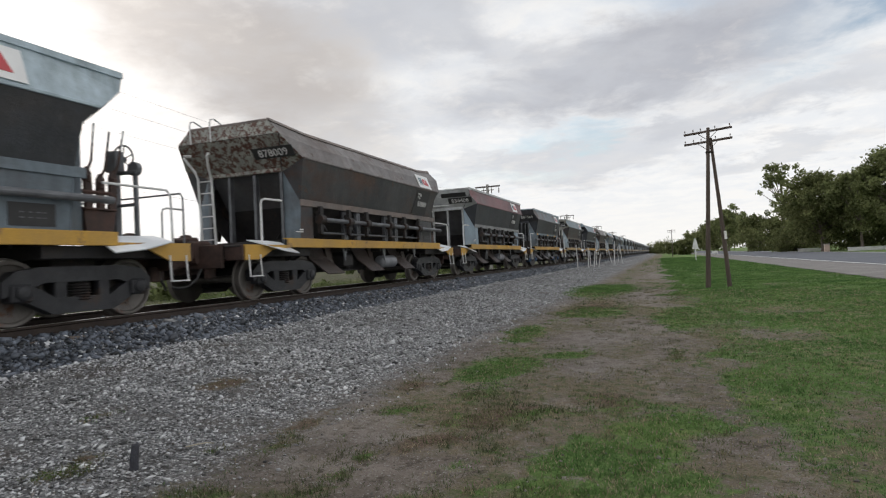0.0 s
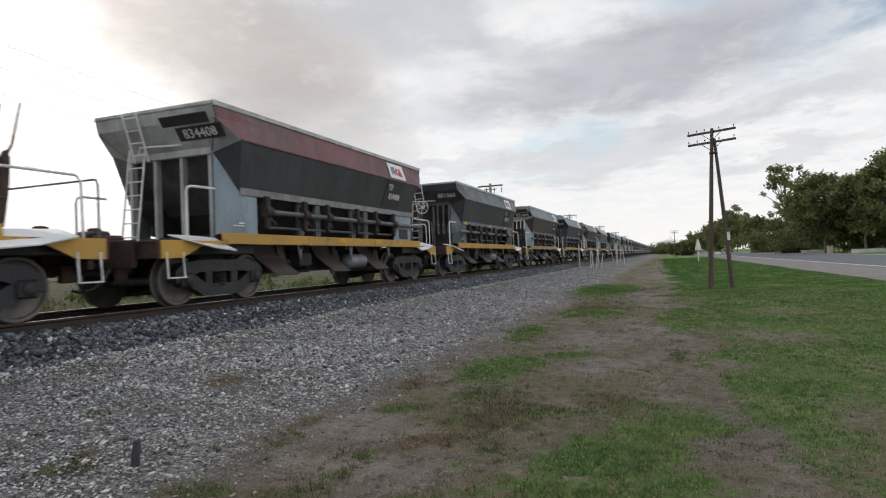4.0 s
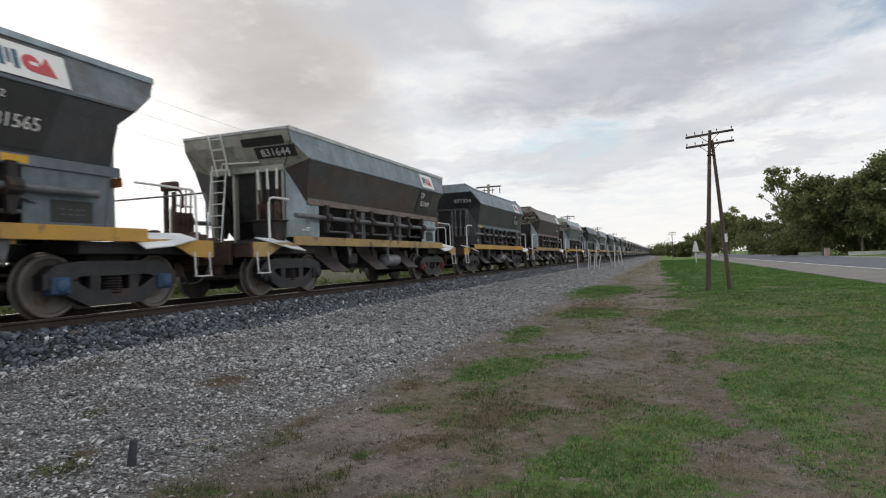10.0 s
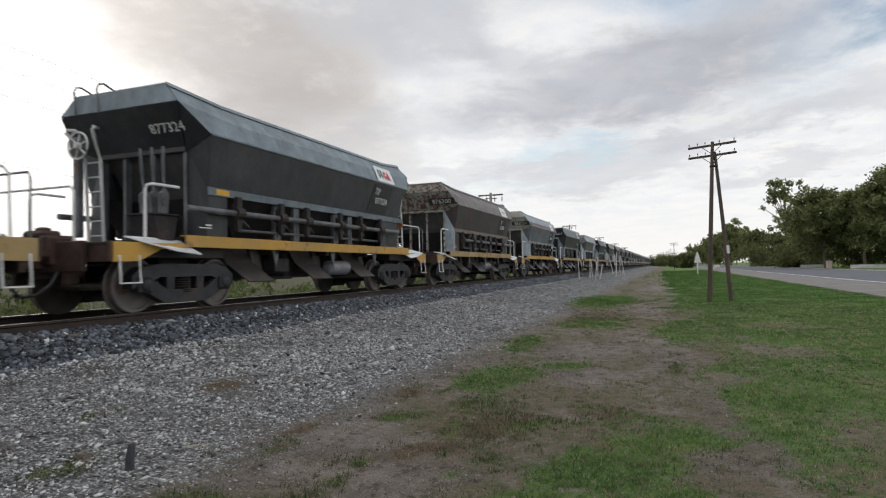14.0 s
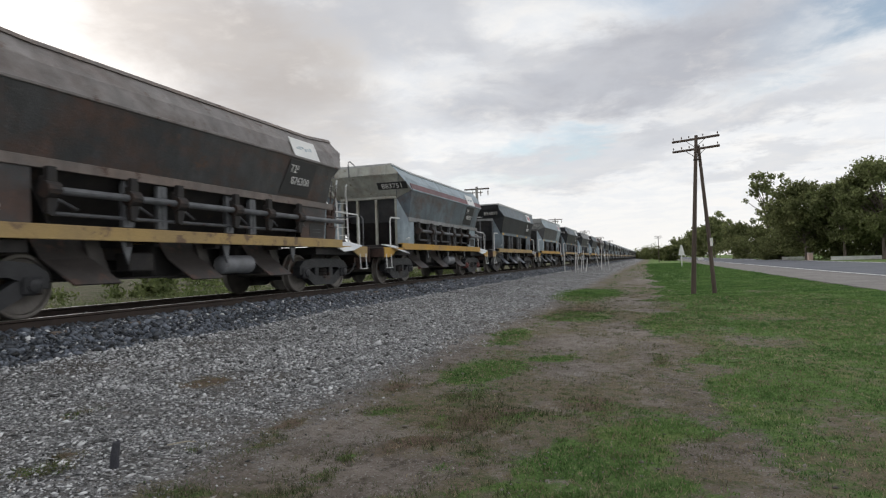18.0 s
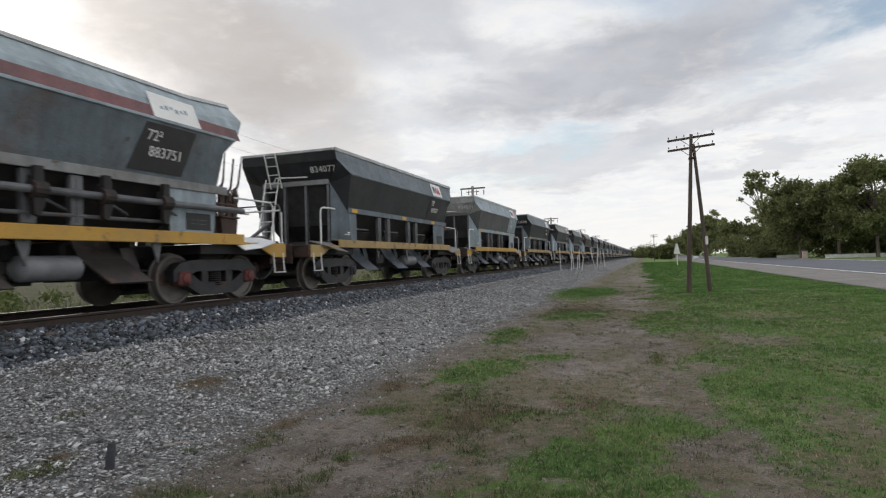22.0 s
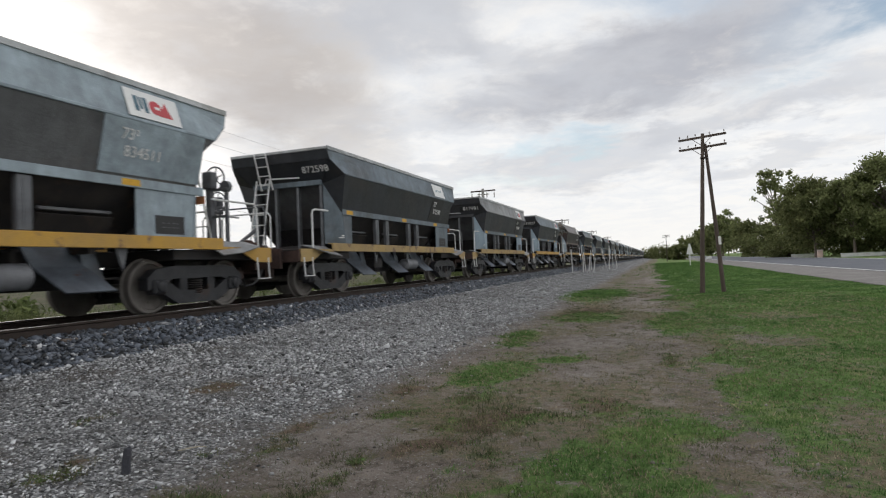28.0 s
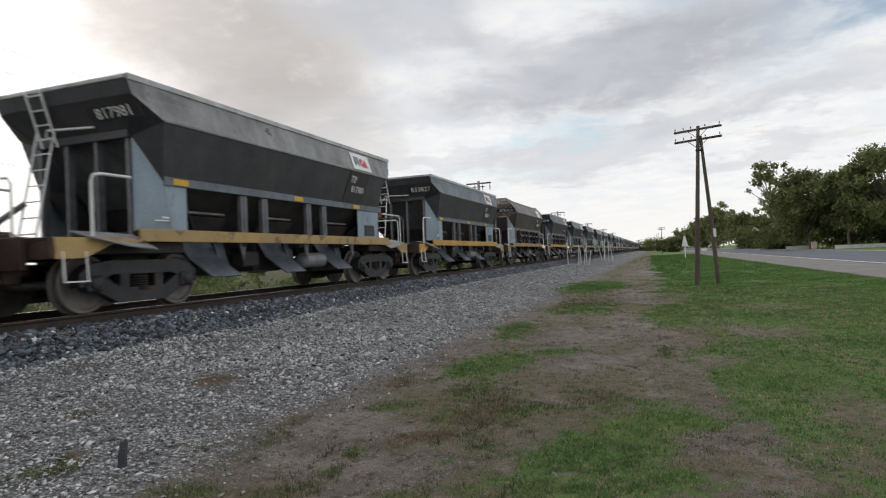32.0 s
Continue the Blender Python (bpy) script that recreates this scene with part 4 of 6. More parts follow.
def wagon(style):
    form, kind = style["form"], style["kind"]
    w = new("hopper_wagon")
    tagged(w, style["label"], "wagon", "wagons of the train")
    mats = dict(body=style["body"], flank_rail=style.get("flank_rail", P["slate"]), gusset=style.get("gusset", M["blue"]), side_gusset=style.get("side_gusset", style.get("gusset", M["blue"])), post=style.get("post", M["steel"]), sill=style.get("sill", M["yellow"]), plate=M["galva"] if kind == "rods" else P["grey"], beam=style.get("beam", style["body"]))
    # body paint is darkened for the shade on the down-facing lower flank
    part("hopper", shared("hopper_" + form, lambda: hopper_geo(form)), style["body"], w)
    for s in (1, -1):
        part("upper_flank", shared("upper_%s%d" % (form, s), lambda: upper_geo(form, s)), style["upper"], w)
        part("rim", shared("rim_%s%d" % (form, s), lambda: rim_geo(form, s)), style["rim"], w)
        part("end_rim", shared("end_rim_%s%d" % (form, s), lambda: end_rim_geo(form, s)), style["rim"], w)
    kx, ky, kz = FORMS[form]["knee"]
    for s in (1, -1):
        part("knee_rib", shared("knee_rib_%s%d" % (form, s), lambda: box(s * (kx + 0.004), -SHORTS[form] / 2, kz, 0.03, 2 * ky - SHORTS[form] - 0.04, 0.05, 0.008)), style["upper"], w)
    part("stone_load", shared("load_" + form, lambda: box(0, 0, 3.2, 2.3, 8.2, 0.1)), M["load"], w)
    f = FORMS[form]
    for e in (-1, 1):
        skin = style.get("end", style["body"])
        part("end_slope", shared("end_slope_%s%d" % (form, e), lambda: end_slope_geo(form, e)), P["ash"], w)
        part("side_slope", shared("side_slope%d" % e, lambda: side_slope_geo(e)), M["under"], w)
        for s in (1, -1):
            part("corner_facet", shared("corner_facet_%s%d%d" % (form, s, e), lambda: corner_facet_geo(form, s, e)), skin if e < 0 else style["body"], w)
        part("end_wall", shared("end_wall_%s%d" % (form, e), lambda: quadplate(*[(x, e * (y + 0.012 - (SHORTS[form] if e > 0 else 0.0)), z) for x, y, z in ((-f["brk"][0] + 0.02, f["brk"][1], f["brk"][2]), (f["brk"][0] - 0.02, f["brk"][1], f["brk"][2]), (1.0, f["beam"][1], f["beam"][2]), (-1.0, f["beam"][1], f["beam"][2]))], 0.008)), skin, w)
        if form == "straight":
            part("end_cap", shared("end_top%d" % e, lambda: quadplate((-1.41, e * 4.868, 3.62), (1.41, e * 4.868, 3.62), (1.44, e * 4.796, 3.362), (-1.44, e * 4.796, 3.362), 0.008)), skin, w, "", pose(0, -SHORTS[form] if e > 0 else 0, 0))
        else:
            part("end_cap", shared("end_cap%d" % e, lambda: quadplate((-1.05, e * 4.755, 3.86), (1.05, e * 4.755, 3.86), (1.37, e * 4.795, 3.53), (-1.37, e * 4.795, 3.53), 0.01)), style.get("cap", style["upper"]), w, "", pose(0, -SHORTS[form] if e > 0 else 0, 0))
    lower_flank(w, kind, mats, form, style.get("marks", ()), style.get("levers"), style.get("near_levers"))
    underside(w, mats, style.get("chute", M["chute"] if kind == "bays" else M["chute_dark"]))
    end_gear(w, form, style, mats)
    logo(w, form, 2.70 + style.get("mark_y", 0.0), faded=style.get("faded", False))
    number = style.get("number")
    if number:
        # the lower end wall leans in below the break
        zt, xt = (3.16, 0.97) if form == "straight" else (3.18, style.get("number_x", 1.02))
        q = (f["brk"][2] - zt) / (f["brk"][2] - f["beam"][2])
        lean = math.degrees(math.atan2(f["brk"][1] - f["beam"][1], f["brk"][2] - f["beam"][2]))
        on_wall = Matrix.Translation((xt, -(f["brk"][1] + (f["beam"][1] - f["brk"][1]) * q) - 0.026, zt)) @ pose(0, 0, 0, 90 + lean, 0, 0)
        if style.get("panel", True):
            part("number_panel", shared("number_panel", lambda: box(0, 0.0, 0, 1.05, 0.27, 0.010)), M["black"], w, "", on_wall)
        if style.get("shade_panel"):
            part("blank_panel", shared("blank_panel", lambda: box(0, 0, 0, 1.1, 0.2, 0.008)), M["black"], w, "blank black panel", on_wall @ pose(-0.24, 0.27, 0))
        part("end_number", text_mesh(number, 0.18), M["lettering"], w, "white wagon number", on_wall @ pose(0, -0.09, 0.011))
        my = style.get("mark_y", 0.0)
        at = flank_at(form, 2.5 + my, 2.58, 0.012)
        if style.get("pale_panel"):
            part("side_panel", shared("pale_side_panel", lambda: box(0.25, 0.02, 0, 2.0, 0.84, 0.006)), P["bluegrey"], w, "fresh blue-grey panel behind the number", at)
        else:
            part("side_panel", shared("side_panel", lambda: prism([(-0.72, -0.38), (0.42, -0.38), (0.62, 0.40), (-0.46, 0.40)], "z", -0.003, 0.003)), M["black"], w, "", at)
        part("side_number", text_mesh(number, 0.17), M["lettering"], w, "", flank_at(form, 2.5 + my, 2.45, 0.026))
        part("side_class", text_mesh("72\u00b2" if style.get("cls", 0) == 0 else "73\u00b2", 0.17), M["lettering"], w, "", flank_at(form, 2.22 + my, 2.70, 0.026))
    if style.get("red_line"):
        part("red_line", shared("red_line", lambda: quadplate((1.622, -4.28, 3.045), (1.622, 4.28, 3.045), (1.532, 4.28, 3.26), (1.532, -4.28, 3.26), -0.012)), P["red"], w, "faded red line along the flank")
    if style.get("near_levers") or not style.get("levers"):
        part("orange_stencil", shared("orange_stencil", lambda: box(1.30, 4.18, 1.95, 0.22, 0.008, 0.14)), M["orange"], w, "", pose(0, 0, 0))
    sets = bogie(w, -BOGIE_Y, style.get("hub", M["bogie"])) + bogie(w, BOGIE_Y - (0.16 if form == "arched" else 0.06), style.get("far_hub", M["bogie"]))
    notice = part("notice_panel", shared("notice_panel", lambda: box(1.393, 3.38, 1.46, 0.006, 0.62, 0.30)), M["black"], w, "dark panel of small unreadable lettering")
    part("notice_bars", shared("notice_bars", lambda: joined(*[box(1.398, 3.24 + 0.10 * i + 0.01 * (i % 3), 1.42 + 0.07 * r, 0.004, 0.06 - 0.02 * (i % 2), 0.014) for r in range(2) for i in range(4)])), M["steel"], notice)
    part("plate_stencil", shared("plate_stencil", lambda: joined(box(1.392, -4.2, 1.42, 0.006, 0.3, 0.02), box(1.392, -4.12, 1.47, 0.006, 0.14, 0.03))), M["lettering"], w)
    return w, sets


def paint(name, a, b, c=None, rust=0.62, rscale=1.2, rough=0.5, rc=(0.10, 0.055, 0.04), mottle=0.6, dust=0.12):
    """Old wagon paint: uneven fading, soft brown stains, dark runs, and sharp flakes where rust breaks through."""
    m = bpy.data.materials.new(name)
    m.use_nodes = True
    nt = m.node_tree
    N, L = nt.nodes.new, nt.links.new
    bsdf = nt.nodes["Principled BSDF"]
    co = N("ShaderNodeTexCoord").outputs["Object"]
    info = N("ShaderNodeObjectInfo").outputs["Random"]
    spin = N("ShaderNodeMath")
    spin.operation = "MULTIPLY"
    L(info, spin.inputs[0])
    spin.inputs[1].default_value = 40.0

    def tex(scale, detail=6.0, ro=0.65, squash=(1, 1, 1)):
        mp = N("ShaderNodeMapping")
        mp.inputs["Scale"].default_value = squash
        L(co, mp.inputs[0])
        n = N("ShaderNodeTexNoise")
        n.noise_dimensions = "4D"
        n.inputs["Scale"].default_value, n.inputs["Detail"].default_value, n.inputs["Roughness"].default_value = scale, detail, ro
        L(mp.outputs[0], n.inputs["Vector"])
        L(spin.outputs[0], n.inputs["W"])
        return n.outputs[0]

    def step(v, lo, hi, p=0.0, q=1.0):
        n = N("ShaderNodeMapRange")
        L(v, n.inputs[0])
        for i, k in enumerate((lo, hi, p, q)):
            n.inputs[1 + i].default_value = k
        return n.outputs[0]

    def mixed(fac, p, q):
        n = N("ShaderNodeMix")
        n.data_type = "RGBA"
        L(fac, n.inputs[0])
        for v, i in ((p, 6), (q, 7)):
            if isinstance(v, tuple):
                n.inputs[i].default_value = (*v, 1)
            else:
                L(v, n.inputs[i])
        return n.outputs[2]

    def valued(colour, fac):
        n = N("ShaderNodeHueSaturation")
        L(colour, n.inputs["Color"])
        L(fac, n.inputs["Value"])
        return n.outputs[0]

    col = mixed(step(tex(0.7, 5), 0.38, 0.62), a, b)
    stain = c or tuple(0.5 * u + 0.5 * v for u, v in zip(a, (0.07, 0.045, 0.036)))
    col = mixed(step(tex(0.9, 9, 0.72, (1, 1, 1.5)), 0.47, 0.64, 0.0, mottle), col, stain)
    col = valued(col, step(tex(3.2, 8, 0.72), 0.3, 0.7, 0.78, 1.22))
    col = valued(col, step(tex(2.4, 6, 0.65, (1.6, 1.6, 0.22)), 0.34, 0.70, 1.16, 0.70))
    pale = tuple(0.45 * u + 0.55 * 0.30 for u in b)
    col = mixed(step(tex(7.0, 7, 0.75, (1, 1, 0.6)), 0.60, 0.72, 0.0, dust * 2.5), col, pale)
    flakes = step(tex(rscale * 2.2, 9, 0.74), rust, rust + 0.045)
    col = mixed(flakes, col, mixed(step(tex(18, 4), 0.35, 0.65), rc, tuple(0.55 * u for u in rc)))
    L(col, bsdf.inputs["Base Color"])
    grit = tex(30, 4)
    L(step(grit, 0.25, 0.75, rough - 0.12, rough + 0.16), bsdf.inputs["Roughness"])
    bp = N("ShaderNodeBump")
    bp.inputs["Strength"].default_value, bp.inputs["Distance"].default_value = 0.25, 0.03
    dents = N("ShaderNodeMath")
    dents.operation = "MULTIPLY_ADD"
    L(tex(1.3, 3, 0.5), dents.inputs[0])
    dents.inputs[1].default_value = 1.6
    L(grit, dents.inputs[2])
    L(dents.outputs[0], bp.inputs["Height"])
    L(bp.outputs[0], bsdf.inputs["Normal"])
    return m


# the dark body paints hold stains and some of the lower flank's shade
P = {
    "charcoal": paint("shaded_charcoal", (0.024, 0.027, 0.034), (0.045, 0.05, 0.06), (0.05, 0.042, 0.04), 0.66),
    "charcoal_rust": paint("shaded_rusty_charcoal", (0.028, 0.03, 0.035), (0.06, 0.06, 0.064), (0.078, 0.04, 0.029), 0.59, mottle=0.95),
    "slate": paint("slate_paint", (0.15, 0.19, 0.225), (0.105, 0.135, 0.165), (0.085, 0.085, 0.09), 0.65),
    "slate_rust": paint("slate_and_rust", (0.14, 0.175, 0.205), (0.10, 0.125, 0.15), (0.095, 0.06, 0.052), 0.62, mottle=0.95),
    "grey": paint("worn_grey_paint", (0.27, 0.28, 0.29), (0.20, 0.205, 0.215), (0.17, 0.145, 0.13), 0.60),
    "ash": paint("ash_grey_paint", (0.115, 0.118, 0.125), (0.08, 0.083, 0.09), (0.10, 0.085, 0.078), 0.64),
    "pale": paint("pale_grey_paint", (0.44, 0.455, 0.465), (0.34, 0.36, 0.375), (0.27, 0.25, 0.225), 0.64),
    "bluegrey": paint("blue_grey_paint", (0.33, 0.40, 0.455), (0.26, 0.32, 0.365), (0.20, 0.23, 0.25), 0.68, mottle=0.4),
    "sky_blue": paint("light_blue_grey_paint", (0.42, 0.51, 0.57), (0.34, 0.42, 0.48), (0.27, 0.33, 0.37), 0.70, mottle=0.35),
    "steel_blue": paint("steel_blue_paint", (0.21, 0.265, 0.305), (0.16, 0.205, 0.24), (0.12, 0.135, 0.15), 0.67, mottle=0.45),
    "red": paint("faded_red_paint", (0.175, 0.062, 0.068), (0.125, 0.055, 0.062), (0.14, 0.105, 0.108), 0.62),
    "brown": paint("brown_stained_grey", (0.17, 0.13, 0.115), (0.13, 0.115, 0.11), (0.20, 0.14, 0.11), 0.57),
    "dusty": paint("dusty_brown_grey", (0.20, 0.185, 0.182), (0.145, 0.132, 0.132), (0.10, 0.072, 0.064), 0.58, mottle=0.85),
    "rustdark": paint("dark_rusty_plate", (0.052, 0.037, 0.032), (0.035, 0.028, 0.027), (0.075, 0.045, 0.036), 0.60),
    "cream": paint("weathered_cream_grey", (0.40, 0.41, 0.375), (0.31, 0.32, 0.295), (0.25, 0.20, 0.15), 0.60, 2.4, rc=(0.15, 0.085, 0.05), mottle=0.7),
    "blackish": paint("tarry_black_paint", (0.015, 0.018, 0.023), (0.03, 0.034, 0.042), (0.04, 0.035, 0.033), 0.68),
    "rustwall": paint("rust_eaten_grey", (0.33, 0.34, 0.31), (0.25, 0.255, 0.23), None, 0.485, 3.8, rc=(0.12, 0.052, 0.036)),
}


FLANK_MARKS = ((-3.78, 0), (-0.2, 0), (2.6, 0))


def styles():
    a = dict
    base = {
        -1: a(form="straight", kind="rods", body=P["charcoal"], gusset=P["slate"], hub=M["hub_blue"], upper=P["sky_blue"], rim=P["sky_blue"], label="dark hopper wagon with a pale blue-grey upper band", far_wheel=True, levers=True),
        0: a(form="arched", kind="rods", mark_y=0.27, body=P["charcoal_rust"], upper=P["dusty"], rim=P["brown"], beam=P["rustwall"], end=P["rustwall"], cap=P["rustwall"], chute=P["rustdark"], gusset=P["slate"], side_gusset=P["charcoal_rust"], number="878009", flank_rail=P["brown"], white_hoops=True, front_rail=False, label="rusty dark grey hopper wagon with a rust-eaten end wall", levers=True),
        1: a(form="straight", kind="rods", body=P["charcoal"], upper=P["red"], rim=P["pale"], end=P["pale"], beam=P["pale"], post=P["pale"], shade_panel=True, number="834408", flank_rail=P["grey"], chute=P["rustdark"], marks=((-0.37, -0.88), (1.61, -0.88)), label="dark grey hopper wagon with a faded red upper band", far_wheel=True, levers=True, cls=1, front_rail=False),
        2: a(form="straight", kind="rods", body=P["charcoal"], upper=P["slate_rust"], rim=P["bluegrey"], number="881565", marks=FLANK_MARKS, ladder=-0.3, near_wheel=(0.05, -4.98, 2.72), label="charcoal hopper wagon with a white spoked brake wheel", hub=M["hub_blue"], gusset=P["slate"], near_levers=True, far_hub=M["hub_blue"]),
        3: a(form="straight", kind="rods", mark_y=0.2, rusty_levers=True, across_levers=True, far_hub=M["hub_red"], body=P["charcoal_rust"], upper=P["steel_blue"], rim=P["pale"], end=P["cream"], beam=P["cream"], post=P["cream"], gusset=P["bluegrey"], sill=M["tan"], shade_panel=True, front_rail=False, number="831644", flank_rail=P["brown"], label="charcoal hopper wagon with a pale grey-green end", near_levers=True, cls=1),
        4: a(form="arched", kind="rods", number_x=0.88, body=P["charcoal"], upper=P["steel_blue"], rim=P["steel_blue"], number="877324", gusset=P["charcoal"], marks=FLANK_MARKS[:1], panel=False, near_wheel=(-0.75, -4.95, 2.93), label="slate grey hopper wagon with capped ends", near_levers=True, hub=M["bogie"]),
        5: a(form="arched", kind="rods", body=P["charcoal_rust"], upper=P["dusty"], rim=P["brown"], beam=P["rustwall"], end=P["rustwall"], cap=P["rustwall"], post=P["rustwall"], number="876300", flank_rail=P["brown"], front_rail=False, label="grey hopper wagon with heavy rust on the end wall", faded=True, gusset=P["bluegrey"], side_gusset=P["charcoal_rust"], sill=M["tan"], levers=True),
        6: a(form="arched", kind="rods", far_hub=M["hub_red"], body=P["slate_rust"], upper=P["bluegrey"], rim=P["pale"], beam=P["cream"], end=P["cream"], cap=P["cream"], post=P["cream"], number="883751", flank_rail=P["grey"], front_rail=False, label="pale grey hopper wagon with a red line along the flank", faded=True, gusset=P["bluegrey"], red_line=True, levers=True),
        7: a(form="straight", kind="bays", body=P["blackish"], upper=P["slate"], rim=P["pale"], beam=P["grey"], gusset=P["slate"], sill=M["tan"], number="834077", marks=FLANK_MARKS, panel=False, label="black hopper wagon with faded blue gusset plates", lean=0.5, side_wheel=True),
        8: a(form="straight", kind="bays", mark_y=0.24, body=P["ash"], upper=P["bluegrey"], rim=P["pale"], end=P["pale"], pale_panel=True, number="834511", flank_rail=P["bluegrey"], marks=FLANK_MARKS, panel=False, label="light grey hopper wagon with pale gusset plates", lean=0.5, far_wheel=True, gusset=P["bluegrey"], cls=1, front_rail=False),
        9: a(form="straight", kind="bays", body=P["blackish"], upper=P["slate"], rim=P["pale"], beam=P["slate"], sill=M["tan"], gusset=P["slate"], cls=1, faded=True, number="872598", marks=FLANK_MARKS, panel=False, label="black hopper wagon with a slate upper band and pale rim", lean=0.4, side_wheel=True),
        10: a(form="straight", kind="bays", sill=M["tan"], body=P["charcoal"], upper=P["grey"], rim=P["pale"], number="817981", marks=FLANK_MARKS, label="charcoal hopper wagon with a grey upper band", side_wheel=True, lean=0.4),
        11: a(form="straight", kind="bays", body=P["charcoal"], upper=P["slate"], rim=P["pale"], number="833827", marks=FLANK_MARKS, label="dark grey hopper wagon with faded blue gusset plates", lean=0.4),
    }
    base[-2] = dict(base[2], number=None)
    return base


FIRST, LAST = -2, 38
WAGONS = {}
SLACK = {-1: -0.18, 0: 0.12, 6: 0.06}      # play in the couplings


def start_y(k):
    return CENTRE + (k - 4) * PITCH + SLACK.get(k, 0.0)


def build_train():
    st = styles()
    for k in sorted(st):
        WAGONS[k] = wagon(st[k])
    order = [2, 9, 7, 10, 3, 11, 4, 8, 10, 6, 9, 7, 5]
    for k in range(12, LAST + 1):
        src = WAGONS[order[k % len(order)]][0]
        ob = copy_thing(src, pose(0, 0, 0))
        sets = [o for o in ob.children_recursive if o.name.startswith("wheelset")]
        for o in sets:
            o.data = shared("far_wheelset", lambda: wheelset_geo(14), True)
        WAGONS[k] = (ob, sets)
    for k, (ob, _) in WAGONS.items():
        ob.matrix_basis = pose(TRACK_X, start_y(k), RAIL_Z)


build_train()


def motions():
    """The train rolls by, its wheels turn."""
    seconds = [float(t) for t in range(33)]
    for k, (ob, sets) in WAGONS.items():
        y0 = start_y(k)
        walk(ob, [(t, pose(TRACK_X, y0 - travel(t), RAIL_Z)) for t in seconds])
        if k > 13:
            continue
        places = [o.matrix_basis.translation.copy() for o in sets]
        for o, p in zip(sets, places):
            walk(o, [(t, pose(*p, math.degrees(travel(t) / WHEEL_R))) for t in WHEEL_TIMES])


def wheel_times():
    """Times at which the wheels have turned on by 72 degrees."""
    out, t = [0.0], 0.0
    while t < 32.0:
        speed = (travel(t + 0.05) - travel(t)) / 0.05
        t = min(32.0, t + radians(72) * WHEEL_R / speed)
        out.append(round(t * FPS) / FPS)
    return out


WHEEL_TIMES = wheel_times()

# ---- ground, track, road ----


def ground_z(x, y):
    """Height of the land: the bed of the track stands above the grass."""
    d = abs(x - TRACK_X)
    far = x < TRACK_X
    stops = [(0, 0.71), (1.30, 0.71), (1.75, 0.42), (3.0, 0.26), (5.2, 0.06), (6.6, 0.0), (9e9, 0.0)] if not far else [(0, 0.71), (1.30, 0.71), (2.1, 0.35), (3.2, 0.2), (9e9, 0.2)]
    for (a, za), (b, zb) in zip(stops, stops[1:]):
        if a <= d <= b:
            z = za + (zb - za) * (d - a) / (b - a)
            break
    rough = 0.04 * noise.noise((x * 0.5, y * 0.5, 3.1)) + 0.022 * noise.noise((x * 2.1, y * 2.1, 7.7)) + 0.012 * noise.noise((x * 5.3, y * 5.3, 9.7))
    if -1.5 < x - TRACK_X < 1.5 or abs(y) > 60:
        rough = 0
    return z + rough


def axis_steps(edges):
    out = []
    for a, b, s in edges:
        n = max(1, round((b - a) / s))
        out += [a + (b - a) * i / n for i in range(n)]
    return out + [edges[-1][1]]


def smooth(a, b, v):
    u = min(max((v - a) / (b - a), 0.0), 1.0)
    return u * u * (3 - 2 * u)


# patches of turf on the bare strip: centre and half axes in metres
TURF = [(-2.22, 7.95, 0.46, 0.8), (-1.39, 9.13, 0.2, 0.45), (0.0, 5.43, 0.46, 0.5), (-0.44, 4.62, 0.44, 0.42), (-0.56, 3.84, 0.36, 0.24), (0.09, 4.09, 0.35, 0.22), (-2.4, 25.5, 1.1, 3.4), (-1.74, 15.7, 0.7, 1.1), (0.34, 14.6, 0.5, 2.2), (-2.6, 11.5, 0.34, 1.1)]
# single weeds and thin tufts
WEEDS = [(-3.1, 4.3, 0.12, 0.22), (-3.08, 3.36, 0.14, 0.2), (-2.44, 3.38, 0.2, 0.17), (-2.27, 4.2, 0.14, 0.23), (-2.45, 5.51, 0.2, 0.3), (-5.0, 4.16, 0.13, 0.28), (-4.18, 3.19, 0.14, 0.25), (-2.39, 3.74, 0.09, 0.12), (-1.64, 3.8, 0.18, 0.16), (-2.6, 6.95, 0.12, 0.22), (-3.57, 3.91, 0.1, 0.2), (-2.0, 6.26, 0.26, 0.37), (-1.16, 5.6, 0.48, 0.42), (-1.3, 4.54, 0.2, 0.2), (0.19, 9.07, 0.22, 0.5), (-1.0, 3.4, 0.3, 0.2)]
# reddish withered growth
RUSSET = [(-4.91, 5.78, 0.28, 0.6), (-4.2, 3.48, 0.16, 0.15), (-2.93, 6.51, 0.2, 0.3), (-3.24, 4.95, 0.16, 0.5), (-1.49, 5.55, 0.46, 0.7), (-1.33, 4.22, 0.24, 0.14), (-1.9, 17.5, 0.8, 2.4), (-0.6, 6.4, 0.4, 0.5), (-1.9, 4.6, 0.3, 0.3)]
# bare places in the lawn
BALD = [(1.83, 11.44, 0.85, 0.8), (1.63, 6.22, 0.3, 0.8), (0.58, 5.31, 0.26, 0.45), (1.25, 4.6, 0.3, 0.35), (0.28, 6.87, 0.34, 0.66), (2.6, 15.5, 0.8, 0.9), (0.75, 4.2, 0.25, 0.2)]
SAND = [(-2.43, 4.67, 0.3, 0.5), (-0.5, 21.2, 1.1, 2.8), (-0.89, 11.3, 1.1, 2.0), (-0.9, 8.08, 0.6, 0.7), (-0.6, 4.14, 0.28, 0.14), (0.2, 40.0, 1.6, 8.0), (-3.16, 10.25, 0.45, 1.6)]


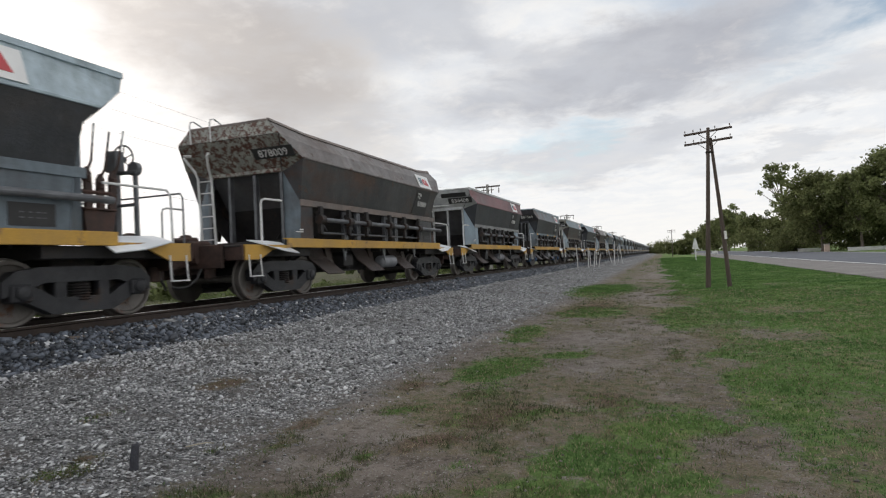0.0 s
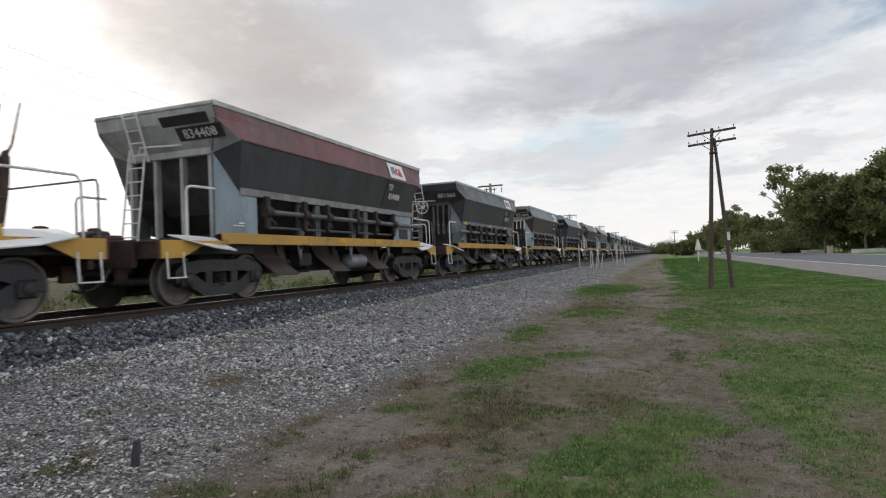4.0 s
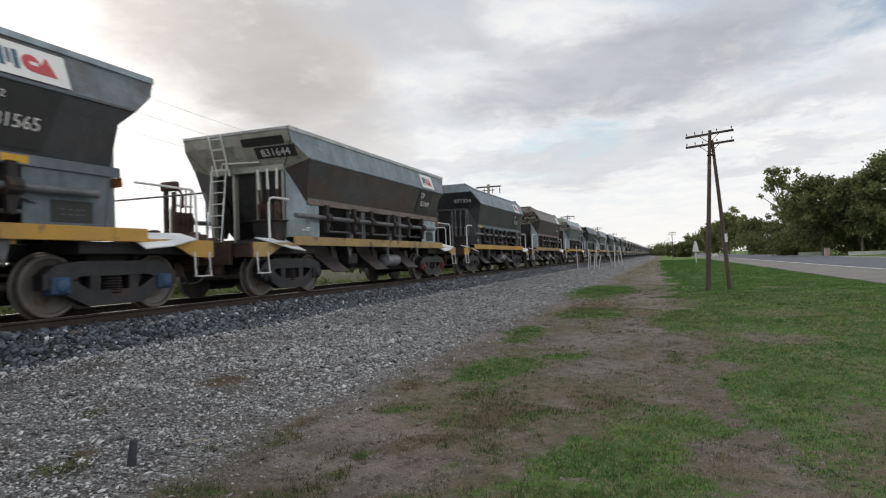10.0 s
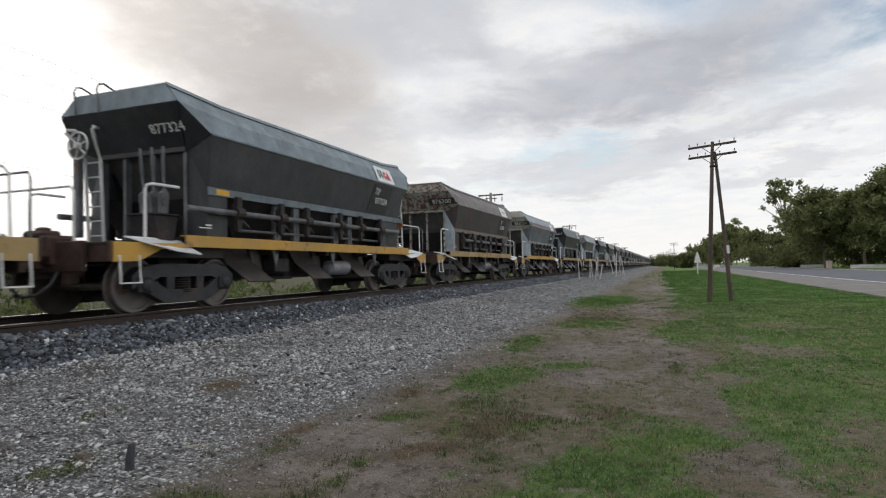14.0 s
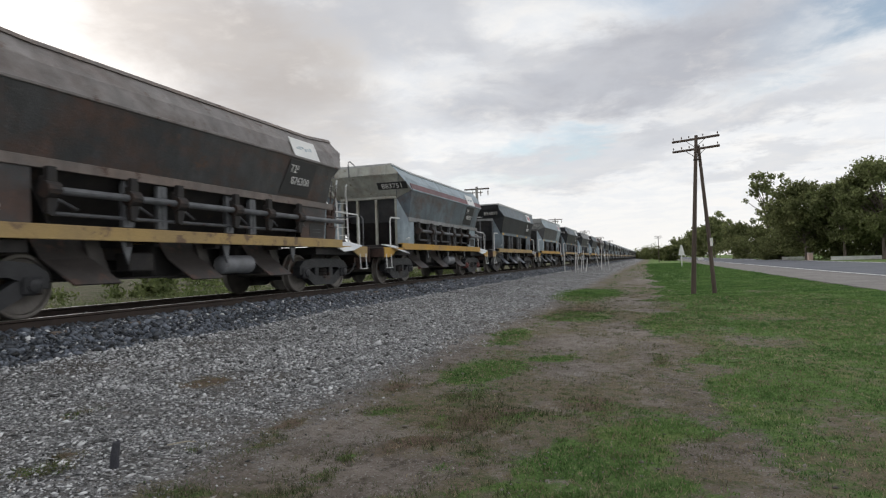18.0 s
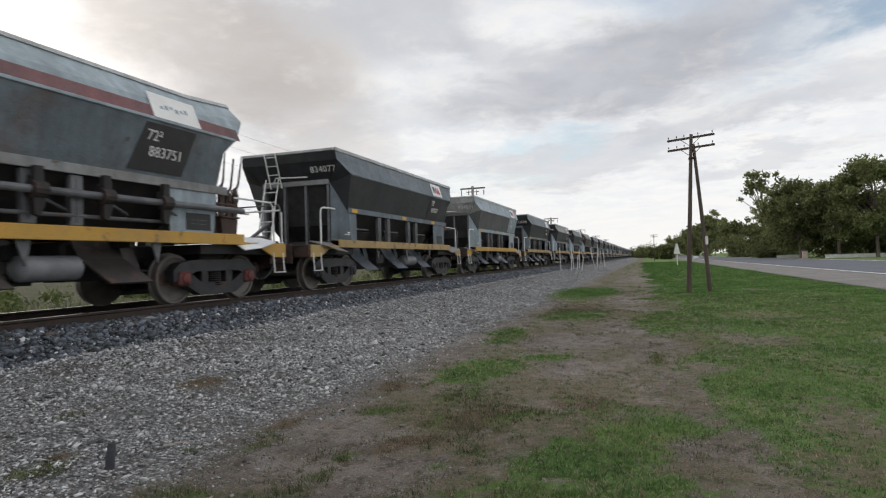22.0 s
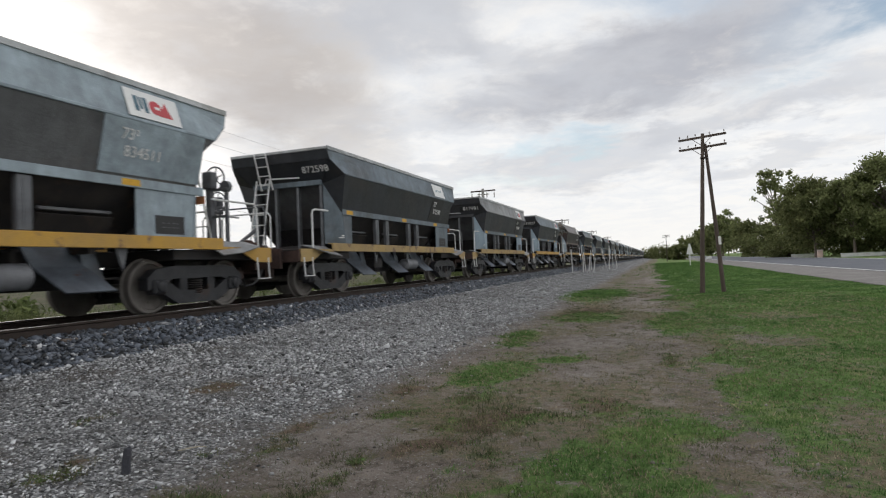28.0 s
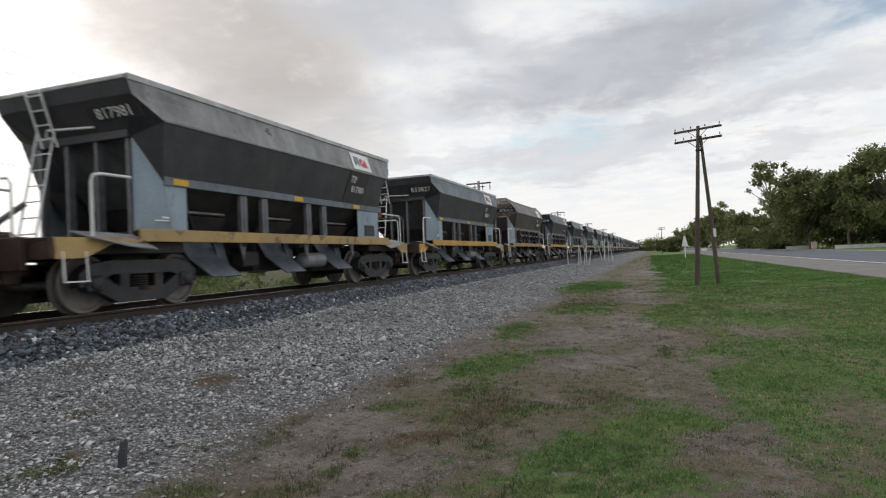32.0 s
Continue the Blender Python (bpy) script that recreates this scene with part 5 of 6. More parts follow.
def blob(spots, x, y):
    best = 0.0
    x, y = x + 0.32 * noise.noise((x * 1.6, y * 1.6, 41.0)) + 0.12 * noise.noise((x * 5, y * 5, 43.0)), y + 0.45 * noise.noise((x * 1.5, y * 1.3, 42.0)) + 0.15 * noise.noise((x * 5, y * 4, 44.0))
    for cx, cy, rx, ry in spots:
        d = math.hypot((x - cx) / rx, (y - cy) / ry)
        if d < 1.6:
            best = max(best, 1.0 - d * 0.6)
    return max(best, 0.0)


def turf(x, y):
    """How closely grass covers the ground, 0 to 1."""
    if x < TRACK_X - 2.6:
        return 0.85
    edge = 0.48 - 0.55 * smooth(10, 26, y) - 0.5 * smooth(40, 90, y)
    wob = 0.75 * noise.noise((x * 0.55, y * 0.3, 1.3)) + 0.55 * noise.noise((x * 1.7, y * 0.9, 4.1)) + 0.25 * noise.noise((x * 5.1, y * 3.0, 4.7))
    broad = smooth(-0.45, 0.65, x - edge + wob)
    broad *= 0.90 + 0.35 * noise.noise((x * 0.8, y * 0.5, 5.5)) + 0.35 * noise.noise((x * 2.6, y * 1.7, 6.5)) + 0.2 * noise.noise((x * 7, y * 5, 6.9))
    if y < 6.2:
        broad *= 1 - 0.22 * (1 - smooth(4.4, 6.2, y))
    broad *= 1 - 0.7 * blob(BALD, x, y)
    thin = 0.52 * smooth(0.0, 0.5, noise.noise((x * 1.3, y * 0.9, 31.0)) + 0.6 * noise.noise((x * 4.0, y * 3.0, 33.0))) * smooth(-3.4, -2.0, x) * (1 - blob(SAND, x, y))
    spot = 1.7 * blob(TURF, x, y) * (1.0 + 0.5 * noise.noise((x * 3.1, y * 3.1, 2.2)))
    weed = 0.62 * blob(WEEDS, x, y) * (1.0 + 0.9 * noise.noise((x * 6.1, y * 6.1, 2.9)))
    return min(max(broad, thin, spot, weed, 0.0), 1.0)


def dry_cover(x, y):
    """Withered scrub and dead grass on the bare strip."""
    v = 0.68 + 0.55 * noise.noise((x * 0.9, y * 0.6, 11.1)) + 0.35 * noise.noise((x * 2.9, y * 2.3, 14.1))
    v = max(v * smooth(-3.9, -2.4, x + 0.6 * noise.noise((x, y * 0.5, 20.0))), 1.15 * blob(RUSSET, x, y), 0.8 * blob(BALD, x, y), 1.2 * blob(WEEDS, x, y))
    return min(max(v, 0.0), 1.0) * (1 - 0.55 * blob(SAND, x, y))


def ground_mesh():
    xs = axis_steps([(-2500, -400, 700), (-400, -60, 60), (-60, -14, 6), (-14, -10.6, 0.4), (-10.6, -6.9, 0.12), (-6.9, 5, 0.14), (5, 12, 0.6), (12, 60, 6), (60, 400, 60), (400, 2500, 700)])
    ys = axis_steps([(-300, -20, 40), (-20, 0, 2), (0, 14, 0.14), (14, 40, 0.4), (40, 120, 3), (120, 600, 40), (600, 3500, 600)])
    v = [(x, y, ground_z(x, y)) for y in ys for x in xs]
    n = len(xs)
    f = [(j * n + i, j * n + i + 1, (j + 1) * n + i + 1, (j + 1) * n + i) for j in range(len(ys) - 1) for i in range(n - 1)]
    me = bpy.data.meshes.new("ground")
    me.from_pydata(v, [], f)
    me.polygons.foreach_set("use_smooth", [True] * len(f))
    for name, fn in (("turf", turf), ("dry", dry_cover), ("sand", lambda x, y: blob(SAND, x, y)), ("russet", lambda x, y: blob(RUSSET, x, y))):
        at = me.attributes.new(name, "FLOAT", "POINT")
        at.data.foreach_set("value", [fn(x, y) for x, y, _ in v])
    me.materials.append(None)
    return me


def ground_material():
    """Ballast, gravel, earth and grass, each where it lies, with ragged borders."""
    m = bpy.data.materials.new("ground_cover")
    m.use_nodes = True
    nt = m.node_tree
    N, L = nt.nodes.new, nt.links.new
    bsdf = nt.nodes["Principled BSDF"]
    bsdf.inputs["Roughness"].default_value = 0.95
    bsdf.inputs["Specular IOR Level"].default_value = 0.15
    co = N("ShaderNodeTexCoord").outputs["Object"]
    sep = N("ShaderNodeSeparateXYZ")
    L(co, sep.inputs[0])

    def tex(scale, detail=6.0, rough=0.6, off=0.0):
        mp = N("ShaderNodeMapping")
        mp.inputs["Location"].default_value = (off, off * 0.7, 0)
        L(co, mp.inputs[0])
        n = N("ShaderNodeTexNoise")
        n.inputs["Scale"].default_value, n.inputs["Detail"].default_value, n.inputs["Roughness"].default_value = scale, detail, rough
        L(mp.outputs[0], n.inputs["Vector"])
        return n.outputs[0]

    def calc(op, a, b):
        n = N("ShaderNodeMath")
        n.operation = op
        for i, v in enumerate((a, b)):
            if isinstance(v, (int, float)):
                n.inputs[i].default_value = v
            else:
                L(v, n.inputs[i])
        return n.outputs[0]

    def step(v, lo, hi):
        n = N("ShaderNodeMapRange")
        n.interpolation_type = "SMOOTHSTEP"
        n.inputs[1].default_value, n.inputs[2].default_value = lo, hi
        L(v, n.inputs[0])
        return n.outputs[0]

    def mix(fac, a, b):
        n = N("ShaderNodeMix")
        n.data_type = "RGBA"
        for v, i in ((fac, 0), (a, 6), (b, 7)):
            if isinstance(v, tuple):
                n.inputs[i].default_value = (*v, 1)
            else:
                L(v, n.inputs[i])
        return n.outputs[2]

    def held(name):
        n = N("ShaderNodeAttribute")
        n.attribute_name = name
        return n.outputs["Fac"]

    fine, grit = tex(60, 4), tex(170, 2)
    stones = tex(24, 3, 0.7, 2.0)
    ragged = calc("MULTIPLY", calc("SUBTRACT", tex(9, 8, 0.78, 5.0), 0.5), 1.5)
    wob2 = calc("MULTIPLY", calc("SUBTRACT", tex(2.2, off=5.0), 0.5), 1.6)

    def pebbles(scale):
        """A random tone for every pebble."""
        n = N("ShaderNodeTexVoronoi")
        n.inputs["Scale"].default_value = scale
        L(co, n.inputs["Vector"])
        s3 = N("ShaderNodeSeparateColor")
        L(n.outputs["Color"], s3.inputs[0])
        return s3.outputs[0]

    dark = mix(step(pebbles(22), 0.2, 0.8), (0.034, 0.039, 0.048), (0.12, 0.132, 0.155))
    dark = mix(step(pebbles(27), 0.93, 0.97), dark, (0.45, 0.46, 0.48))
    pale = mix(step(pebbles(42), 0.1, 0.9), (0.095, 0.096, 0.10), (0.31, 0.315, 0.322))
    pale = mix(step(pebbles(55), 0.86, 0.94), pale, (0.66, 0.665, 0.67))
    # dark and bright clumps painted in as shading of small undulations in the gravel
    pale = mix(step(tex(4.5, 8, 0.8, 61), 0.50, 0.62), pale, mix(step(pebbles(36), 0.2, 0.9), (0.055, 0.053, 0.053), (0.17, 0.167, 0.165)))
    pale = mix(step(tex(6.5, 8, 0.8, 71), 0.57, 0.66), pale, mix(step(pebbles(46), 0.2, 0.8), (0.24, 0.243, 0.248), (0.55, 0.555, 0.56)))
    # silt between the stones, in long smears
    pale = mix(step(tex(0.8, 6, 0.7, 21), 0.50, 0.66), pale, mix(step(pebbles(70), 0.2, 0.9), (0.105, 0.095, 0.089), (0.22, 0.207, 0.198)))
    earth = mix(step(tex(1.1, 8, 0.7, off=9), 0.38, 0.62), (0.185, 0.157, 0.137), (0.295, 0.26, 0.23))
    earth = mix(step(tex(4.2, 8, 0.78, off=19), 0.50, 0.66), earth, (0.10, 0.083, 0.066))
    earth = mix(step(tex(34, 5, 0.7, off=12), 0.55, 0.72), earth, (0.085, 0.075, 0.058))
    earth = mix(step(pebbles(85), 0.92, 0.97), earth, (0.36, 0.345, 0.33))
    sandy = mix(step(fine, 0.3, 0.7), (0.23, 0.205, 0.185), (0.32, 0.29, 0.268))
    sandy = mix(step(pebbles(75), 0.90, 0.96), sandy, (0.44, 0.43, 0.42))
    brown = mix(step(tex(55, 5, 0.7, 8), 0.35, 0.65), (0.148, 0.123, 0.09), (0.265, 0.225, 0.167))
    # darker clumps in the earth colour, painted shading of the uneven surface
    earth = mix(step(tex(5.2, 8, 0.8, 91), 0.53, 0.64), earth, (0.10, 0.085, 0.068))
    brown = mix(step(tex(6, 7, 0.75, 28), 0.46, 0.60), brown, mix(step(fine, 0.3, 0.7), (0.08, 0.10, 0.045), (0.15, 0.165, 0.082)))
    russet = mix(step(tex(40, 6, 0.7, 18), 0.35, 0.65), (0.105, 0.074, 0.055), (0.21, 0.155, 0.12))
    green = mix(step(tex(26, 6, 0.75, 3), 0.33, 0.67), (0.08, 0.15, 0.045), (0.175, 0.275, 0.085))
    yellowed = mix(step(tex(30, 6, 0.75, 6), 0.33, 0.67), (0.13, 0.18, 0.058), (0.25, 0.295, 0.11))
    straw = mix(step(tex(36, 6, 0.7, 26), 0.33, 0.67), (0.155, 0.135, 0.085), (0.27, 0.235, 0.155))
    grass = mix(step(tex(0.9, 6, 0.7, 17), 0.47, 0.70), green, yellowed)
    grass = mix(step(calc("ADD", calc("MULTIPLY", tex(0.35, 6, 0.7, 23), 0.55), calc("MULTIPLY", tex(3.1, 7, 0.75, 24), 0.45)), 0.51, 0.60), grass, straw)
    # darker clumps in the grass colour imitate shade among the tufts
    grass = mix(step(tex(5.5, 8, 0.8, 81), 0.53, 0.66), grass, mix(step(fine, 0.3, 0.7), (0.05, 0.09, 0.03), (0.11, 0.17, 0.055)))
    rank = mix(step(tex(0.5, 7, 0.7, 31), 0.42, 0.6), (0.095, 0.088, 0.058), (0.05, 0.068, 0.028))
    rank = mix(step(tex(3.5, 7, 0.75, 37), 0.5, 0.62), rank, (0.135, 0.118, 0.085))
    col = mix(step(calc("ADD", sep.outputs[0], wob2), -3.75, -2.6), pale, earth)
    col = mix(calc("MULTIPLY", step(calc("ADD", held("sand"), ragged), 0.30, 0.75), step(tex(2.6, 8, 0.75, 52), 0.40, 0.62)), col, sandy)
    col = mix(step(calc("ADD", held("dry"), ragged), 0.42, 0.82), col, brown)
    col = mix(step(calc("ADD", held("russet"), ragged), 0.36, 0.80), col, russet)
    col = mix(step(calc("ADD", held("turf"), ragged), 0.34, 0.70), col, grass)
    near_bed = calc("ADD", sep.outputs[0], calc("MULTIPLY", wob2, 0.22))
    col = mix(step(near_bed, -7.34, -7.12), dark, col)
    beyond = calc("ADD", sep.outputs[0], wob2)
    path = mix(step(beyond, -13.2, -12.6), rank, mix(step(fine, 0.3, 0.7), (0.20, 0.178, 0.16), (0.28, 0.25, 0.228)))
    col = mix(step(sep.outputs[0], -10.95, -10.75), path, col)
    L(col, bsdf.inputs["Base Color"])
    b = N("ShaderNodeBump")
    b.inputs["Strength"].default_value, b.inputs["Distance"].default_value = 1.0, 0.06
    L(calc("ADD", stones, calc("MULTIPLY", fine, 0.7)), b.inputs["Height"])
    L(b.outputs[0], bsdf.inputs["Normal"])
    return m


ground = thing("ground", ground_mesh(), ground_material(), "grass verge, bare earth and gravel beside the railway", "ground", kind="structure")


def rail_geo(y0, y1):
    prof = [(-0.07, -0.17), (0.07, -0.17), (0.07, -0.155), (0.012, -0.135), (0.009, -0.045), (0.034, -0.03), (0.034, -0.004), (0.028, 0), (-0.028, 0), (-0.034, -0.004), (-0.034, -0.03), (-0.009, -0.045), (-0.012, -0.135), (-0.07, -0.155)]
    return prism(prof, "y", y0, y1)


track = new("railway_track")
tagged(track, "broad-gauge track of rusty rails on sleepers", "railway track", kind="structure")
for s in (-1, 1):
    r = part("rail", rail_geo(-120, 900), M["rail"], track, "rusty steel rail", pose(TRACK_X + s * 0.872, 0, RAIL_Z))
    part("running_face", box(0, 390, 0.0015, 0.05, 1020, 0.003), M["rail_top"], r, "polished top of the rail")
sl = mesh("sleeper", box(0, 0, -0.24, 2.7, 0.24, 0.14, 0.015))
for k in range(130):
    part("sleeper", sl, M["sleeper"], track, "", pose(TRACK_X + random.uniform(-0.03, 0.03), -12 + 0.62 * k, RAIL_Z, 0, 0, random.uniform(-1, 1)))

ROAD = [(-60, 8.4), (0, 8.2), (30, 8.0), (60, 7.9), (110, 8.2), (200, 8.6), (400, 10.5), (900, 17.0)]
ASPHALT = surface("worn_asphalt", [(0.085, 0.094, 0.115), (0.115, 0.124, 0.148)], 0.4, 0.85, 0, 60, 0.3, 0.2)
SHOULDER = surface("gravel_shoulder", [(0.15, 0.142, 0.138), (0.21, 0.198, 0.193)], 0.8, 0.95, 0, 40, 0.5, 0.3)
LINE = surface("road_paint", [(0.78, 0.78, 0.77), (0.66, 0.66, 0.65)], 2, 0.7, 0, 50, 0.1, 0.15)


def strip(a, b, z0, z1):
    v, f = [], []
    for y, x in ROAD:
        v += [(x + a, y, z0), (x + b, y, z0), (x + a, y, z1), (x + b, y, z1)]
    for i in range(len(ROAD) - 1):
        k = 4 * i
        f += [(k + 2, k + 3, k + 7, k + 6), (k, k + 4, k + 5, k + 1), (k, k + 2, k + 6, k + 4), (k + 1, k + 5, k + 7, k + 3)]
    return v, f


thing("road_shoulder", strip(0, 18.6, -0.1, 0.045), SHOULDER, "pale gravel shoulder beside the road", "road shoulder", kind="structure")
road = thing("road", strip(4.35, 17.4, -0.05, 0.07), ASPHALT, "two-lane asphalt road with white edge lines", "road", kind="structure")
for a in (4.42, 17.0):
    part("edge_line", strip(a, a + 0.2, 0.068, 0.078), LINE, road, "worn white edge line")

# ---- poles, fence, road furniture ----


def telegraph_pole(x, y, top, label, far=False):
    """A leaning pair of round poles under two cross-arms with insulators."""
    p = new("telegraph_pole")
    p.matrix_basis = pose(x, y, 0)
    tagged(p, label, "telegraph pole")
    k = top / 6.35
    part("pole", tube([(0, 0, -0.1), (0.09 if not far else 0, 0, 2.0 * k), (0.30 if not far else 0.0, 0, top)], [0.10, 0.085, 0.062], 12), M["wood"], p, "weathered round wooden pole", smooth=True)
    ax = 0.0 if far else 0.27
    if not far:
        part("stay_pole", tube([(0.77, 0.05, -0.05), (0.62, 0.05, 2.4), (0.37, 0.04, top - 0.4)], [0.085, 0.075, 0.055], 12), M["wood"], p, "", smooth=True)
        part("bolt_plate", box(0.31, 0, top - 0.95, 0.28, 0.2, 0.06, 0.01), M["rail"], p)
    for z in (top - 0.12, top - 0.52):
        arm = part("cross_arm", moved(box(0, 0, 0, 1.85, 0.075, 0.085, 0.012), pose(ax, 0.09, z, 0, 0, -26)), M["wood"], p, "wooden cross-arm")
        for d in (-0.88, -0.55, -0.25, 0.30, 0.85):
            part("insulator", shared("insulator", lambda: joined(lathe([(0, 0.012), (0.10, 0.014)], 6, "z"), lathe([(0.08, 0.02), (0.09, 0.04), (0.13, 0.042), (0.15, 0.03), (0.19, 0.033), (0.21, 0.015)], 10, "z"))), M["glass_brown"], arm, "",
                 pose(ax + d * math.cos(radians(26)), 0.09 - d * math.sin(radians(26)), z + 0.04) @ Matrix.Scale(0.6, 4))
        part("arm_brace", tube([(ax - 0.36, 0.16, z - 0.04), (ax, 0, z - 0.36)], 0.012, 5), M["rail"], p)
        part("arm_brace", tube([(ax + 0.34, -0.16, z - 0.04), (ax, 0, z - 0.36)], 0.012, 5), M["rail"], p)
    if not far:
        part("white_tag", moved(box(0, 0, 0, 0.03, 0.18, 0.32), pose(0.70, -0.12, 2.0, 0, -2, 20)), M["white"], p, "white tag on the stay")
    return p


STRAW_STALK = surface("dry_stalk", [(0.42, 0.38, 0.30), (0.32, 0.28, 0.22)], 8, 0.9, 0, 60, 0.1, 0.2)
M["glass_brown"] = surface("brown_ceramic", [(0.10, 0.07, 0.06), (0.16, 0.13, 0.12)], 5, 0.3, 0, 50, 0.0, 0.1)
M["post_white"] = surface("chalky_white", [(0.68, 0.68, 0.68), (0.55, 0.55, 0.55)], 3, 0.8, 0, 60, 0.2, 0.15, (0.25, 0.22, 0.2), 0.6, 5)
M["concrete"] = surface("weathered_concrete", [(0.36, 0.35, 0.335), (0.28, 0.27, 0.26)], 2, 0.9, 0, 40, 0.3, 0.2)
M["brickish"] = surface("pinkish_render", [(0.50, 0.38, 0.33), (0.42, 0.33, 0.30)], 2, 0.9, 0, 40, 0.2, 0.15)
M["wire"] = surface("cable", [(0.30, 0.29, 0.29), (0.36, 0.35, 0.35)], 2, 0.6, 0.3, 40, 0, 0.1)

telegraph_pole(1.57, 25.4, 6.20, "weathered double wooden telegraph pole standing in the grass")
telegraph_pole(2.05, 152, 6.4, "distant wooden telegraph pole beside the track", True)


def power_pole(x, y):
    p = new("power_pole")
    p.matrix_basis = pose(x, y, 0.2)
    tagged(p, "concrete power pole with a cross-arm beyond the track", "power pole", "power poles beyond the track")
    part("shaft", tube([(0, 0, -0.2), (0, 0, 7.75)], [0.19, 0.11], 10), M["concrete"], p, smooth=True)
    part("cross_arm", joined(box(0, 0, 7.55, 2.2, 0.10, 0.12, 0.01), box(0, 0, 7.25, 1.1, 0.06, 0.06)), M["wood"], p)
    for d in (-1.0, -0.35, 0.35, 1.0):
        part("hanging_insulator", shared("hang_ins", lambda: lathe([(-0.55, 0.015), (-0.5, 0.05), (-0.42, 0.03), (-0.36, 0.055), (-0.28, 0.03), (-0.22, 0.055), (-0.1, 0.015), (0, 0.012)], 8, "z")), M["glass_brown"], p, "", pose(d, 0, 7.5))
    return p


POWER_Y = [-41, 4.5, 50.0, 95.5, 141, 186.5, 232]
for y in POWER_Y:
    power_pole(-14.0, y)
wires = new("power_line")
tagged(wires, "thin slack power cables strung between the poles", "power line")
for d, top in ((-0.35, 7.3), (0.0, 6.6), (0.1, 5.95), (0.2, 4.4)):
    for a, b in zip(POWER_Y, POWER_Y[1:]):
        pts = [(-14.0 + d, a + (b - a) * q / 12, top - 0.9 * (1 - (2 * q / 12 - 1) ** 2)) for q in range(13)]
        part("cable", tube(pts, 0.0045, 4), M["wire"], wires)

# old white rail posts between the grass and the track
POSTS = [(-6.4, 55.2, 1.95, 2), (-6.7, 60, 1.7, -3), (-6.6, 64, 2.2, 1), (-5.3, 71.3, 2.75, 2), (-5.66, 56.9, 1.35, 9), (-4.8, 77.2, 2.1, -6), (-6.3, 80.4, 2.5, -12), (-6.6, 88, 2.2, 3), (-6.9, 52.0, 2.2, -2), (-6.2, 58, 1.6, 5), (-6.5, 95, 2.3, 0)]
for x, y, h, lean in POSTS:
    thing("fence_post", joined(box(0, 0, h / 2 - 0.1, 0.075, 0.075, h + 0.2, 0.012), box(0, 0, h + 0.01, 0.05, 0.05, 0.03)), M["post_white"], "old white-painted post leaning beside the track", "fence post", "white posts beside the track", at=pose(x, y, 0.15, 0, lean, 0))

sign = new("warning_sign")
sign.matrix_basis = pose(4.05, 86.8, 0)
tagged(sign, "white triangular sign on a white post in the grass", "road sign")
part("post", box(0, 0, 1.1, 0.10, 0.08, 2.3, 0.01), M["white"], sign)
part("plate", prism([(-0.42, 1.55), (0.42, 1.55), (0.10, 2.95), (-0.10, 2.95)], "y", -0.06, -0.04), M["white"], sign, "white tapering plate")
sign2 = new("road_sign")
sign2.matrix_basis = pose(8.5, 115, 0)
tagged(sign2, "small white road sign on a thin post", "road sign")
part("post", tube([(0, 0, 0), (0, 0, 1.0)], 0.04, 8), M["concrete"], sign2)
part("plate", box(0, -0.05, 0.88, 0.9, 0.03, 0.42, 0.01), M["white"], sign2)

pillar = new("gate_pillar")
pillar.matrix_basis = pose(27.2, 123.1, 0)
tagged(pillar, "pinkish rendered gate pillar across the road", "gate pillar")
part("shaft", box(0, 0, 0.65, 0.75, 0.75, 1.3, 0.03), M["brickish"], pillar)
part("cap_stone", box(0, 0, 1.36, 0.9, 0.9, 0.12, 0.03), M["concrete"], pillar)
for cx, cy, ln in ((35.5, 120.0, 11.5), (28.6, 143.5, 4.2), (47.0, 118.0, 11.0)):
    wll = new("low_wall")
    wll.matrix_basis = pose(cx, cy, 0, 0, 0, -8)
    tagged(wll, "low pale garden wall across the road", "wall", "low walls across the road")
    part("wall_body", box(0, 0, 0.28, ln, 0.3, 0.56, 0.02), M["post_white"], wll)
    part("coping", box(0, 0, 0.60, ln + 0.1, 0.42, 0.09, 0.02), M["white"], wll)

thing("short_stake", moved(joined(tube([(0, 0, -0.05), (0.004, 0, 0.09), (0.012, 0.004, 0.19), (0.02, 0.006, 0.205)], [0.032, 0.031, 0.027, 0.016], 7), box(0.022, -0.01, 0.07, 0.02, 0.03, 0.16, 0.006)), pose(0, 0, 0, 3, 4, 20)), surface("tarred_stub", [(0.04, 0.042, 0.055), (0.065, 0.066, 0.078)], 6, 0.7, 0.1, 60, 0.4, 0.25), "short dark stub of an old post in the gravel", "post stub", at=pose(-3.74, 3.36, ground_z(-3.74, 3.36)))
thing("dry_twig", tube([(-0.1, -0.03, 0.012), (-0.02, 0.0, 0.024), (0.05, 0.03, 0.03), (0.11, 0.045, 0.022)], [0.005, 0.006, 0.005, 0.003], 6), STRAW_STALK, "pale dry twig lying on the gravel", "twig", at=pose(-3.66, 3.93, ground_z(-3.66, 3.93), 0, 0, 10))

# ---- trees and bushes ----
BARK = surface("bark", [(0.10, 0.08, 0.065), (0.17, 0.14, 0.12)], 2, 0.95, 0, 30, 0.6, 0.3, streak=5)


